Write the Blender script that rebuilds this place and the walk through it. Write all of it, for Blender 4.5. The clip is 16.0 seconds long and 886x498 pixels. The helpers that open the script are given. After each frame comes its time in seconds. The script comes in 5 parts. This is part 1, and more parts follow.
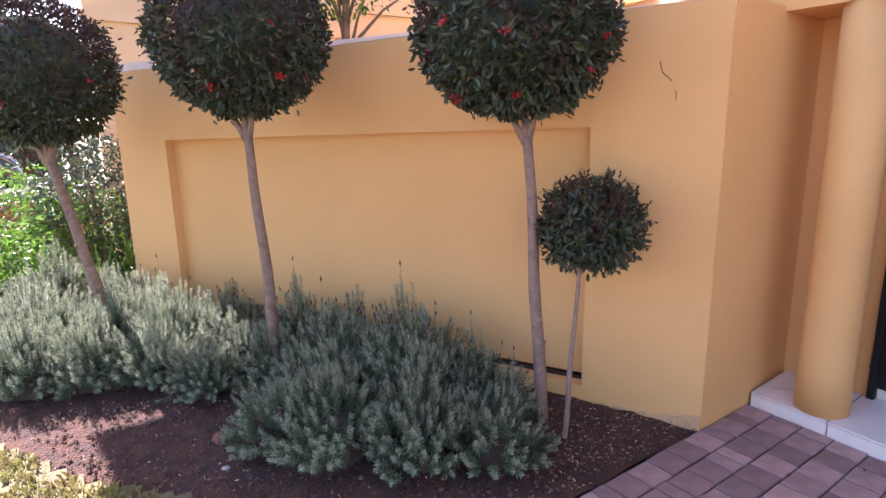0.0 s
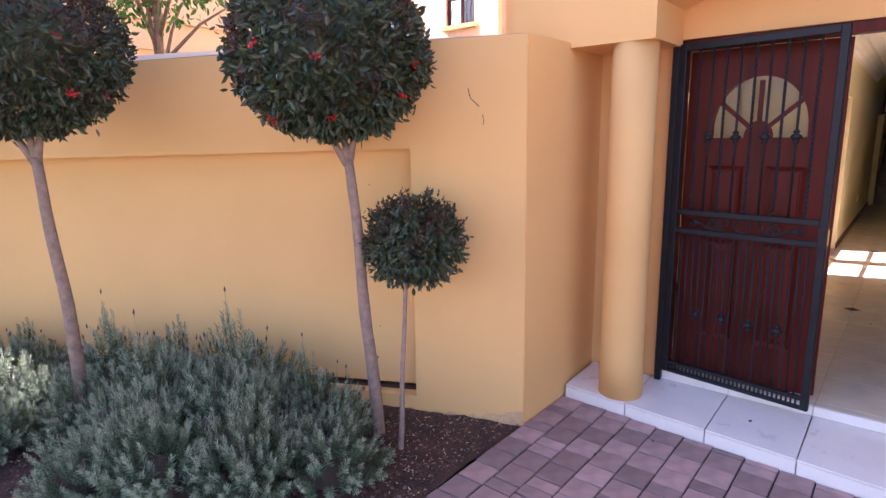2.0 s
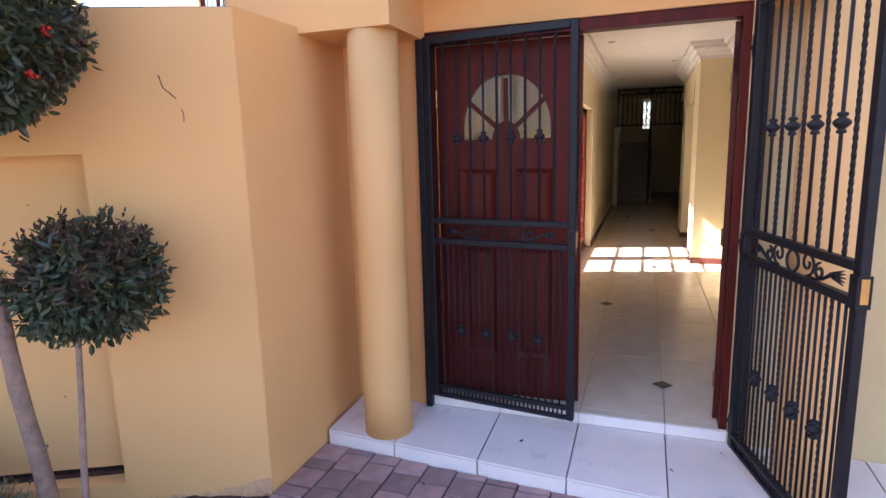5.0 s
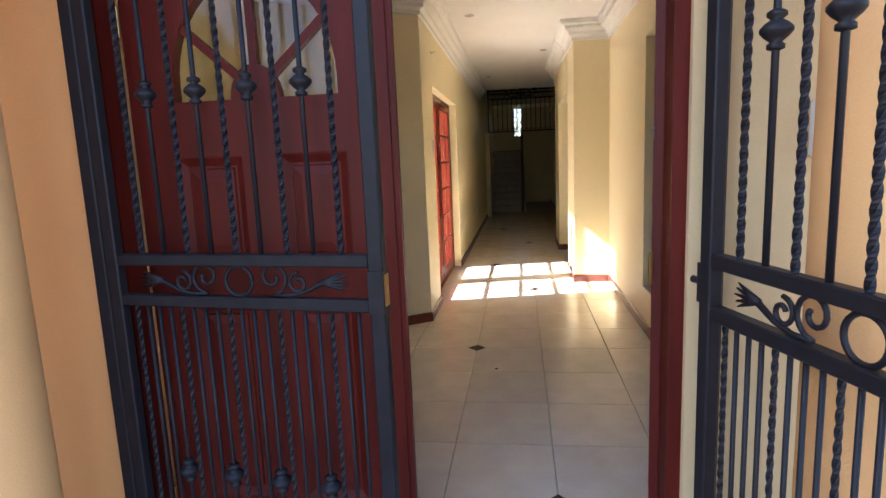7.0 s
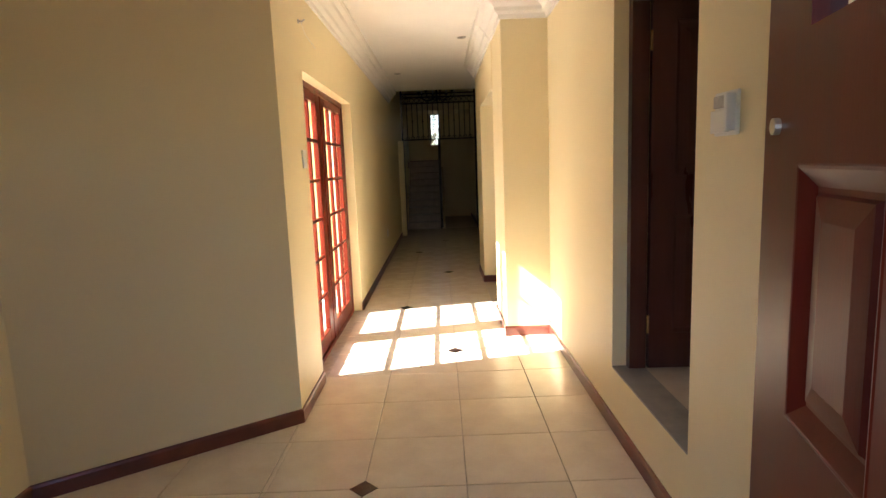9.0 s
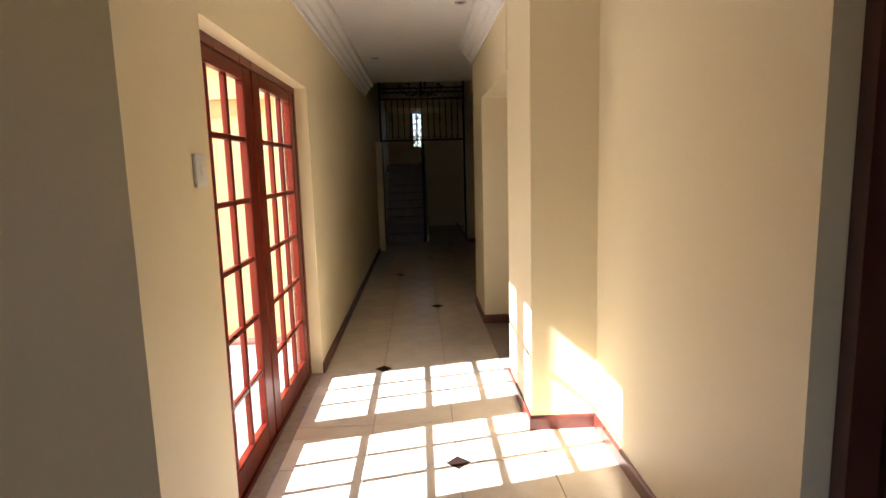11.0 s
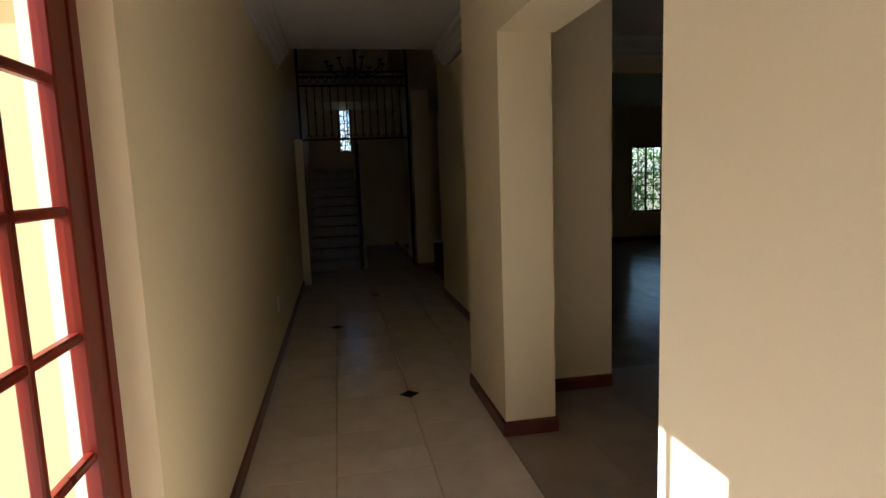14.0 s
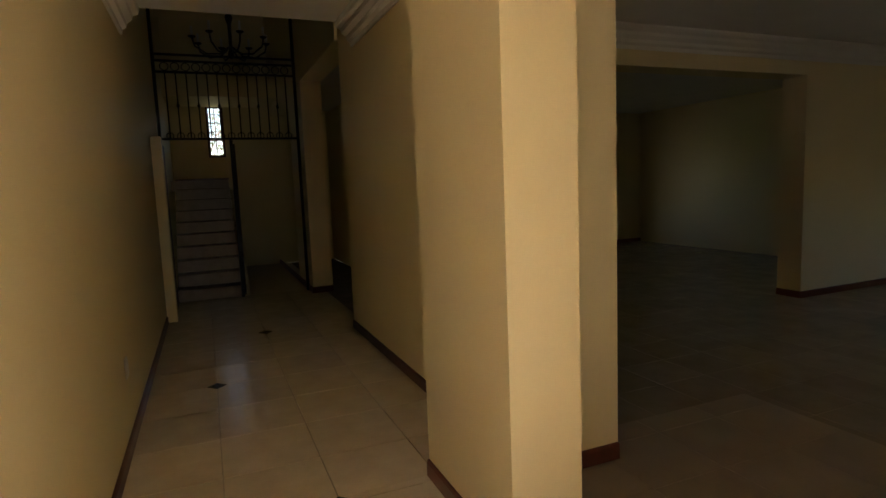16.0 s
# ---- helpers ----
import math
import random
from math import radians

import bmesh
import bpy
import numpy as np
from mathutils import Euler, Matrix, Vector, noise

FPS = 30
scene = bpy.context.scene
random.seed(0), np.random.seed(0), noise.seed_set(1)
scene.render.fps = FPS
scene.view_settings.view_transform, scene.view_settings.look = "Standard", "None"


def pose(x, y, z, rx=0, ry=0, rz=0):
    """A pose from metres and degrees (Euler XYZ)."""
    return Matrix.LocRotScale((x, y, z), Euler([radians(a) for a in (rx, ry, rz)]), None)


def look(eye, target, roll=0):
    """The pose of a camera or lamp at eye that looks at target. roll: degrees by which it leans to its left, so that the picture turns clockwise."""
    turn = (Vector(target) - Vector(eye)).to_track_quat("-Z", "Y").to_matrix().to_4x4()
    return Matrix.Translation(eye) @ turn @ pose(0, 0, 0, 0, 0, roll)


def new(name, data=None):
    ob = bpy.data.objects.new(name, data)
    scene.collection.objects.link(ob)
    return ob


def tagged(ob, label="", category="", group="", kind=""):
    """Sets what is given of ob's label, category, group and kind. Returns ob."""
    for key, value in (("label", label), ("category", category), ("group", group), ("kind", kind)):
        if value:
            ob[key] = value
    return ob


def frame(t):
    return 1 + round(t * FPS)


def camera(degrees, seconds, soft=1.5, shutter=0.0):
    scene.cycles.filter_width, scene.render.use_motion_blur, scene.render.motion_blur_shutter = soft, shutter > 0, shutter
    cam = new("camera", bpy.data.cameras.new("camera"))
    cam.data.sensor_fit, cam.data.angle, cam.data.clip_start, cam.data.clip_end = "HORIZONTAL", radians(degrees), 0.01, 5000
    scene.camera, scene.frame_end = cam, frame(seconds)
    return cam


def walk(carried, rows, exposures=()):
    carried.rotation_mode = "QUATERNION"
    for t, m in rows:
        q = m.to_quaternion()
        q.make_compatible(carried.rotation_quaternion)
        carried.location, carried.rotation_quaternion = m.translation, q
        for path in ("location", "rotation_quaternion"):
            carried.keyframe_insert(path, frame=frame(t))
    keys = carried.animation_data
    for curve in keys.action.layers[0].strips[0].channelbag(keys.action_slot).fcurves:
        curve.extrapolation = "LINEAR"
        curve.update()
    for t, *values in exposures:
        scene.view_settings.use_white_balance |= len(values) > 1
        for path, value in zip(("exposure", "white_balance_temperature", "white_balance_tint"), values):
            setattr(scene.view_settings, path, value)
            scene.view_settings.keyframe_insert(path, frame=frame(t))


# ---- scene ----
cam = camera(76.0, 16.0)
PATH = [
    (0, (-0.12, 0.131, 1.692), (0.994, 1.736, 1.264), -1.1),
    (0.5, (-0.095, 0.079, 1.7), (1.112, 1.616, 1.276), -0.8),
    (1, (-0.071, 0.032, 1.71), (1.221, 1.501, 1.299), -0.9),
    (1.5, (-0.067, 0.012, 1.716), (1.34, 1.376, 1.318), -0.8),
    (2, (-0.064, -0.003, 1.723), (1.445, 1.252, 1.339), -0.9),
    (2.5, (-0.057, -0.012, 1.728), (1.534, 1.141, 1.355), -1.0),
    (3, (-0.034, -0.017, 1.734), (1.628, 1.034, 1.367), -1.1),
    (3.5, (-0.017, -0.01, 1.718), (1.71, 0.935, 1.366), -1.1),
    (4, (0.097, -0.016, 1.717), (1.87, 0.839, 1.362), -1.2),
    (6.5, (1.917, 0.019, 1.475), (3.86, 0.38, 1.165), -2.2),
    (7, (2.36, -0.028, 1.466), (4.318, 0.246, 1.159), -2.4),
    (7.5, (2.798, -0.071, 1.453), (4.764, 0.13, 1.146), -2.3),
    (8, (3.242, -0.08, 1.452), (5.216, 0.038, 1.151), -2.3),
    (8.5, (3.699, -0.096, 1.481), (5.677, -0.06, 1.188), -2.2),
    (9, (4.103, -0.094, 1.528), (6.082, -0.094, 1.238), -2.2),
    (11.5, (6.237, 0.023, 1.598), (8.215, -0.061, 1.316), -1.5),
    (12, (6.704, 0.051, 1.569), (8.682, -0.04, 1.293), -1.6),
    (12.5, (7.155, 0.094, 1.564), (9.132, -0.023, 1.288), -1.8),
    (13, (7.586, 0.137, 1.561), (9.56, -0.031, 1.29), -1.9),
    (13.5, (8.034, 0.214, 1.536), (10.001, -0.038, 1.273), -1.8),
    (14, (8.412, 0.245, 1.499), (10.364, -0.108, 1.247), -2.1),
    (14.5, (8.833, 0.226, 1.521), (10.769, -0.202, 1.26), -2.2),
    (15, (9.128, 0.315, 1.514), (11.036, -0.234, 1.267), -2.0),
    (15.5, (9.445, 0.331, 1.509), (11.317, -0.329, 1.265), -2.2),
    (16, (9.723, 0.305, 1.456), (11.558, -0.455, 1.227), -2.3),
]
EXPO = [(0, 2.46, 6250, 33), (2, 2.74, 6050, 33), (4, 2.57, 6000, 31), (6.5, 2.84, 5550, 16), (7.5, 3.28, 5800, 15), (8, 3.54, 5850, 15), (8.6, 3.52, 6050, 15), (9, 3.26, 6150, 16), (11.5, 2.30, 5400, 19), (12.5, 1.79, 5150, 18), (13.5, 1.87, 5250, 19), (14.5, 2.07, 5300, 17), (15.2, 2.40, 6150, 15), (16, 2.92, 6550, 14)]
walk(cam, [(t, look(eye, target, roll)) for t, eye, target, roll in PATH], EXPO)

# ---- light: clear sky, sun from behind the garden wall and the courtyard ----
SUN = Vector((-0.22, 1.0, 0.843)).normalized()
world = bpy.data.worlds.new("sky")
scene.world = world
world.use_nodes = True
wn = world.node_tree
sky = wn.nodes.new("ShaderNodeTexSky")
sky.sky_type = "NISHITA"
sky.sun_disc = False
sky.sun_elevation = math.asin(SUN.z)
sky.sun_rotation = math.atan2(SUN.x, SUN.y)
bg = wn.nodes["Background"]
bg.inputs["Strength"].default_value = 0.085
wn.links.new(sky.outputs["Color"], bg.inputs["Color"])
sun_data = bpy.data.lights.new("sun", "SUN")
sun_data.energy, sun_data.angle, sun_data.color = 5.0, radians(0.5), (1.0, 0.95, 0.88)
sun = new("sun", sun_data)
sun.matrix_world = look(SUN * 30, (0, 0, 0))


# ---- materials ----
def material(name, base, rough=0.6, metal=0.0, spread=0.12, scale=6.0, fine=120.0, bump=0.15, depth=0.002, spec=0.5,
             second=None, island=0.0, obj=0.0, coat=0.0):
    """A surface with a coarse mottling, a fine grain and a little relief, in metres."""
    m = bpy.data.materials.new(name)
    m.use_nodes = True
    nt = m.node_tree
    n, l = nt.nodes, nt.links
    b = n["Principled BSDF"]
    b.inputs["Metallic"].default_value = metal
    b.inputs["Specular IOR Level"].default_value = spec
    b.inputs["Coat Weight"].default_value = coat
    b.inputs["Coat Roughness"].default_value = 0.12
    co = n.new("ShaderNodeTexCoord")
    big = n.new("ShaderNodeTexNoise")
    big.inputs["Scale"].default_value = scale
    big.inputs["Detail"].default_value = 5
    small = n.new("ShaderNodeTexNoise")
    small.inputs["Scale"].default_value = fine
    small.inputs["Detail"].default_value = 3
    l.new(co.outputs["Object"], big.inputs["Vector"])
    l.new(co.outputs["Object"], small.inputs["Vector"])
    ramp = n.new("ShaderNodeValToRGB")
    other = second or [c * (1 - 2.2 * spread) for c in base]
    ramp.color_ramp.elements[0].position, ramp.color_ramp.elements[1].position = 0.3, 0.7
    ramp.color_ramp.elements[0].color = (*other, 1)
    ramp.color_ramp.elements[1].color = (*base, 1)
    l.new(big.outputs["Fac"], ramp.inputs["Fac"])
    hsv = n.new("ShaderNodeHueSaturation")
    l.new(ramp.outputs["Color"], hsv.inputs["Color"])
    mr = n.new("ShaderNodeMapRange")
    mr.inputs["To Min"].default_value, mr.inputs["To Max"].default_value = 1 - spread, 1 + spread
    l.new(small.outputs["Fac"], mr.inputs["Value"])
    value = mr.outputs["Result"]
    for amount, kind, socket in ((island, "ShaderNodeNewGeometry", "Random Per Island"), (obj, "ShaderNodeObjectInfo", "Random")):
        if amount:
            g = n.new(kind)
            r = n.new("ShaderNodeMapRange")
            r.inputs["To Min"].default_value, r.inputs["To Max"].default_value = 1 - amount, 1 + amount
            l.new(g.outputs[socket], r.inputs["Value"])
            mul = n.new("ShaderNodeMath")
            mul.operation = "MULTIPLY"
            l.new(value, mul.inputs[0])
            l.new(r.outputs["Result"], mul.inputs[1])
            value = mul.outputs["Value"]
    l.new(value, hsv.inputs["Value"])
    l.new(hsv.outputs["Color"], b.inputs["Base Color"])
    rr = n.new("ShaderNodeMapRange")
    rr.inputs["To Min"].default_value, rr.inputs["To Max"].default_value = max(rough - 0.08, 0.02), min(rough + 0.08, 1)
    l.new(big.outputs["Fac"], rr.inputs["Value"])
    l.new(rr.outputs["Result"], b.inputs["Roughness"])
    if bump:
        bp = n.new("ShaderNodeBump")
        bp.inputs["Strength"].default_value, bp.inputs["Distance"].default_value = bump, depth
        l.new(small.outputs["Fac"], bp.inputs["Height"])
        l.new(bp.outputs["Normal"], b.inputs["Normal"])
    return m


def wood(name, base, dark, rough=0.35, along=(6, 6, 0.7), coat=0.3, spec=0.5):
    """Varnished wood with the grain running along z."""
    m = material(name, base, rough, spread=0.1, scale=2.0, fine=40, bump=0.05, second=dark, coat=coat, spec=spec)
    nt = m.node_tree
    mp = nt.nodes.new("ShaderNodeMapping")
    mp.inputs["Scale"].default_value = along
    co = next(x for x in nt.nodes if x.bl_idname == "ShaderNodeTexCoord")
    nt.links.new(co.outputs["Object"], mp.inputs["Vector"])
    for x in nt.nodes:
        if x.bl_idname == "ShaderNodeTexNoise":
            nt.links.new(mp.outputs["Vector"], x.inputs["Vector"])
    return m


def glass_material(name, tint=(0.95, 0.97, 0.95)):
    m = bpy.data.materials.new(name)
    m.use_nodes = True
    nt = m.node_tree
    nt.nodes.remove(nt.nodes["Principled BSDF"])
    tr, gl, mix, fr = (nt.nodes.new("ShaderNode" + k) for k in ("BsdfTransparent", "BsdfGlossy", "MixShader", "Fresnel"))
    tr.inputs["Color"].default_value = (*tint, 1)
    gl.inputs["Roughness"].default_value = 0.02
    fr.inputs["IOR"].default_value = 1.45
    nt.links.new(fr.outputs["Fac"], mix.inputs["Fac"])
    nt.links.new(tr.outputs["BSDF"], mix.inputs[1])
    nt.links.new(gl.outputs["BSDF"], mix.inputs[2])
    nt.links.new(mix.outputs["Shader"], nt.nodes["Material Output"].inputs["Surface"])
    return m


def leafy(name, base, second, rough=0.45, island=0.35, through_light=0.25):
    m = material(name, base, rough, spread=0.08, scale=9, fine=200, bump=0.0, second=second, island=island)
    nt = m.node_tree
    b = nt.nodes["Principled BSDF"]
    t, mix = nt.nodes.new("ShaderNodeBsdfTranslucent"), nt.nodes.new("ShaderNodeMixShader")
    hsv = next(x for x in nt.nodes if x.bl_idname == "ShaderNodeHueSaturation")
    nt.links.new(hsv.outputs["Color"], t.inputs["Color"])
    mix.inputs["Fac"].default_value = through_light
    nt.links.new(b.outputs["BSDF"], mix.inputs[1])
    nt.links.new(t.outputs["BSDF"], mix.inputs[2])
    nt.links.new(mix.outputs["Shader"], nt.nodes["Material Output"].inputs["Surface"])
    return m


ORANGE = material("orange_plaster", (0.80, 0.452, 0.168), 0.8, spread=0.06, scale=1.3, fine=180, bump=0.35, depth=0.003, second=(0.75, 0.415, 0.149))
CREAM = material("cream_paint", (0.82, 0.712, 0.445), 0.55, spread=0.035, scale=1.0, fine=220, bump=0.2, depth=0.002, second=(0.80, 0.682, 0.41))
WHITE = material("white_paint", (0.82, 0.79, 0.72), 0.6, spread=0.03, scale=2, fine=150, bump=0.1)
COPING = material("pale_coping_plaster", (0.72, 0.54, 0.38), 0.85, spread=0.08, scale=4, fine=150, bump=0.4, second=(0.60, 0.43, 0.29))
MAHOGANY = wood("mahogany", (0.118, 0.0145, 0.008), (0.066, 0.008, 0.005), 0.42, coat=0.0, spec=0.16)
REDWOOD = wood("red_varnished_wood", (0.155, 0.017, 0.006), (0.095, 0.010, 0.004), 0.30, coat=0.0, spec=0.22)
SKIRT = wood("skirting_wood", (0.16, 0.036, 0.02), (0.10, 0.022, 0.013), 0.38, along=(0.8, 6, 6))
DARKWOOD = wood("dark_door_wood", (0.10, 0.028, 0.018), (0.06, 0.016, 0.012), 0.3)
IRON = material("black_iron", (0.018, 0.017, 0.020), 0.45, metal=0.0, spread=0.15, scale=20, fine=300, bump=0.15, depth=0.001, spec=0.22)
TILE = material("cream_floor_tile", (0.79, 0.69, 0.54), 0.22, spread=0.05, scale=5, fine=60, bump=0.02, second=(0.70, 0.59, 0.45), obj=0.05)
PORCHTILE = material("white_porch_tile", (0.88, 0.78, 0.70), 0.3, spread=0.05, scale=6, fine=60, bump=0.03, second=(0.80, 0.72, 0.66), obj=0.04)
COURTTILE = material("white_courtyard_tile", (0.82, 0.79, 0.75), 0.5, spread=0.05, scale=3, fine=80, bump=0.05, second=(0.74, 0.71, 0.67))
SIDEWALL = material("ochre_side_plaster", (0.70, 0.53, 0.27), 0.8, spread=0.06, scale=1.6, fine=180, bump=0.35, depth=0.003, second=(0.64, 0.47, 0.23))
GROUT = material("grout", (0.58, 0.49, 0.39), 0.9, spread=0.1, scale=20, fine=200)
DIAMOND = material("dark_brown_tile", (0.035, 0.02, 0.015), 0.2, spread=0.1)
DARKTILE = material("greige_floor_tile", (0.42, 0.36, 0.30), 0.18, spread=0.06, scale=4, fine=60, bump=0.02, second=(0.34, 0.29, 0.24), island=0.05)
# Cream passage tile with the landing's shade put into its colour.
LANDTILE = material("shade_toned_landing_tile", (0.35, 0.28, 0.215), 0.34, spread=0.06, scale=4, fine=60, bump=0.02, second=(0.29, 0.23, 0.178), island=0.05)
PAVER = material("purple_red_paver", (0.42, 0.262, 0.232), 0.85, spread=0.14, scale=9, fine=160, bump=0.6, depth=0.004, second=(0.27, 0.175, 0.16), obj=0.34)
PAVERS = material("purple_red_paving", (0.42, 0.262, 0.232), 0.85, spread=0.12, scale=14, fine=160, bump=0.6, depth=0.004, second=(0.21, 0.14, 0.14), island=0.28)
SAND = material("joint_sand", (0.05, 0.04, 0.036), 0.95, spread=0.2, scale=30, fine=200)
SOIL = material("brown_soil", (0.115, 0.047, 0.028), 0.95, spread=0.4, scale=9, fine=70, bump=1.0, depth=0.04, second=(0.05, 0.026, 0.020))
GRASS = material("dry_grass_ground", (0.20, 0.19, 0.08), 0.95, spread=0.3, scale=5, fine=60, bump=0.8, depth=0.02, second=(0.11, 0.085, 0.05))
BARK = material("grey_brown_bark", (0.35, 0.22, 0.155), 0.85, spread=0.18, scale=22, fine=110, bump=0.8, depth=0.006, second=(0.20, 0.135, 0.105))
LEAF = leafy("dark_green_leaf", (0.050, 0.090, 0.050), (0.060, 0.065, 0.035), 0.34)
REDLEAF = leafy("bronze_leaf", (0.10, 0.045, 0.033), (0.06, 0.038, 0.026), 0.4)
LIGHTLEAF = leafy("olive_leaf", (0.07, 0.095, 0.025), (0.075, 0.05, 0.022), 0.4)
LAVENDER = leafy("grey_green_lavender_leaf", (0.165, 0.225, 0.120), (0.085, 0.13, 0.070), 0.65, island=0.6)
LAVTIP = leafy("pale_lavender_tip", (0.32, 0.35, 0.23), (0.22, 0.26, 0.17), 0.7, island=0.3)
FLOWER = leafy("faded_lavender_flower", (0.15, 0.095, 0.115), (0.11, 0.075, 0.075), 0.8)
TWIG = material("brown_twig", (0.10, 0.07, 0.05), 0.9, spread=0.2)
BERRY = material("red_berry", (0.55, 0.02, 0.02), 0.3, spread=0.1, bump=0)
BRIGHTLEAF = leafy("bright_green_leaf", (0.12, 0.26, 0.035), (0.09, 0.17, 0.03), 0.45, through_light=0.4)
GLASS = glass_material("clear_glass")
TINTED = glass_material("bronze_tinted_glass", (0.40, 0.34, 0.28))
BRASS = material("brass", (0.65, 0.42, 0.16), 0.3, metal=1.0, spread=0.1, bump=0)
STEEL = material("brushed_steel", (0.6, 0.58, 0.55), 0.35, metal=1.0, spread=0.06, bump=0)
PLASTIC = material("white_plastic", (0.80, 0.78, 0.72), 0.4, spread=0.02, bump=0)
DARKPLASTIC = material("dark_plastic", (0.03, 0.03, 0.03), 0.4, spread=0.05, bump=0)
STONE = material("grey_sill_stone", (0.36, 0.33, 0.29), 0.5, spread=0.1, scale=12, fine=150)
STAIR = material("brown_stair_tile", (0.34, 0.26, 0.19), 0.4, spread=0.08, scale=8, fine=90, bump=0.1, second=(0.25, 0.19, 0.14))
ROOF = material("brown_roof_tile", (0.22, 0.10, 0.07), 0.8, spread=0.15)
RUBBER = material("black_rubber", (0.02, 0.02, 0.02), 0.8, spread=0.1)
CARPAINT = material("dark_car_paint", (0.03, 0.03, 0.035), 0.2, spread=0.02, bump=0, coat=0.8)
ROCK = material("red_stone", (0.30, 0.12, 0.08), 0.85, spread=0.2, scale=25, fine=150, bump=0.5)
NEIGHBOUR = material("pale_yellow_plaster", (0.78, 0.58, 0.36), 0.85, spread=0.06, scale=1.5, fine=150, bump=0.3, second=(0.72, 0.52, 0.31))
COURT = material("yellow_courtyard_plaster", (0.56, 0.40, 0.19), 0.85, spread=0.06, scale=1.5, fine=150, bump=0.3, second=(0.52, 0.36, 0.165))
BAREPLASTER = material("bare_crumbled_plaster", (0.72, 0.43, 0.21), 0.95, spread=0.2, scale=30, fine=160, bump=0.9, depth=0.01, second=(0.58, 0.33, 0.17))
PALEROCK = material("pale_stone", (0.6, 0.55, 0.5), 0.85, spread=0.15, scale=25, fine=150, bump=0.5)


# ---- building blocks ----
def finish(name, bm, mat, smooth=False):
    me = bpy.data.meshes.new(name)
    bm.to_mesh(me)
    bm.free()
    for mt in (mat if isinstance(mat, (list, tuple)) else [mat]):
        me.materials.append(mt)
    if smooth:
        for p in me.polygons:
            p.use_smooth = True
    return me


def part(name, bm, mat, parent=None, label="", smooth=False):
    ob = new(name, finish(name, bm, mat, smooth))
    if parent:
        ob.parent = parent
    return tagged(ob, label)


def thing(name, label, category, at=(0, 0, 0), turn=0, group=""):
    ob = new(name)
    ob.matrix_basis = pose(*at, 0, 0, turn)
    return tagged(ob, label, category, group)


def structure(name, bm, mat, label, category, smooth=False):
    return tagged(part(name, bm, mat, None, "", smooth), label, category, kind="structure")


def box(bm, x0, x1, y0, y1, z0, z1, m=None):
    vs = [bm.verts.new(v) for v in ((x0, y0, z0), (x1, y0, z0), (x1, y1, z0), (x0, y1, z0), (x0, y0, z1), (x1, y0, z1), (x1, y1, z1), (x0, y1, z1))]
    for f in ((3, 2, 1, 0), (4, 5, 6, 7), (0, 1, 5, 4), (1, 2, 6, 5), (2, 3, 7, 6), (3, 0, 4, 7)):
        bm.faces.new([vs[i] for i in f])
    if m is not None:
        bmesh.ops.transform(bm, matrix=m, verts=vs)
    return bm


def soft_box(x0, x1, y0, y1, z0, z1, r=0.004, seg=2):
    bm = box(bmesh.new(), x0, x1, y0, y1, z0, z1)
    bmesh.ops.bevel(bm, geom=bm.edges[:], offset=r, segments=seg, affect="EDGES", clamp_overlap=True)
    return bm


def prism(bm, pts, z0, z1):
    """An upright solid on a plan outline."""
    lo = [bm.verts.new((x, y, z0)) for x, y in pts]
    hi = [bm.verts.new((x, y, z1)) for x, y in pts]
    k = len(pts)
    bm.faces.new(lo[::-1])
    bm.faces.new(hi)
    for i in range(k):
        bm.faces.new((lo[i], lo[(i + 1) % k], hi[(i + 1) % k], hi[i]))
    bmesh.ops.recalc_face_normals(bm, faces=bm.faces[:])
    return bm


def tube(bm, pts, r, seg=8, twist=0.0, square=False):
    """A bar along points; r is one radius or one for each point."""
    pts = [Vector(p) for p in pts]
    rs = r if isinstance(r, (list, tuple)) else [r] * len(pts)
    if square:
        seg = 4
    rings, ref = [], None
    for i, p in enumerate(pts):
        d = (pts[min(i + 1, len(pts) - 1)] - pts[max(i - 1, 0)]).normalized()
        if ref is None:
            ref = d.orthogonal().normalized()
            if square:
                ref = Vector((1, 1, 0)).normalized() if abs(d.z) > 0.9 else ref
        ref = (ref - d * ref.dot(d)).normalized()
        side = d.cross(ref)
        a0 = twist * i
        rings.append([bm.verts.new(p + (ref * math.cos(a0 + 2 * math.pi * k / seg) + side * math.sin(a0 + 2 * math.pi * k / seg)) * rs[i]) for k in range(seg)])
    for a, b in zip(rings, rings[1:]):
        for k in range(seg):
            bm.faces.new((a[k], a[(k + 1) % seg], b[(k + 1) % seg], b[k]))
    bm.faces.new(rings[0][::-1])
    bm.faces.new(rings[-1])
    return bm


def lathe(bm, profile, at=(0, 0, 0), seg=20):
    """Turns (radius, height) pairs round the upright through at."""
    rings = []
    for r, z in profile:
        rings.append([bm.verts.new((at[0] + r * math.cos(2 * math.pi * k / seg), at[1] + r * math.sin(2 * math.pi * k / seg), at[2] + z)) for k in range(seg)])
    for a, b in zip(rings, rings[1:]):
        for k in range(seg):
            bm.faces.new((a[k], a[(k + 1) % seg], b[(k + 1) % seg], b[k]))
    bm.faces.new(rings[0][::-1])
    bm.faces.new(rings[-1])
    return bm


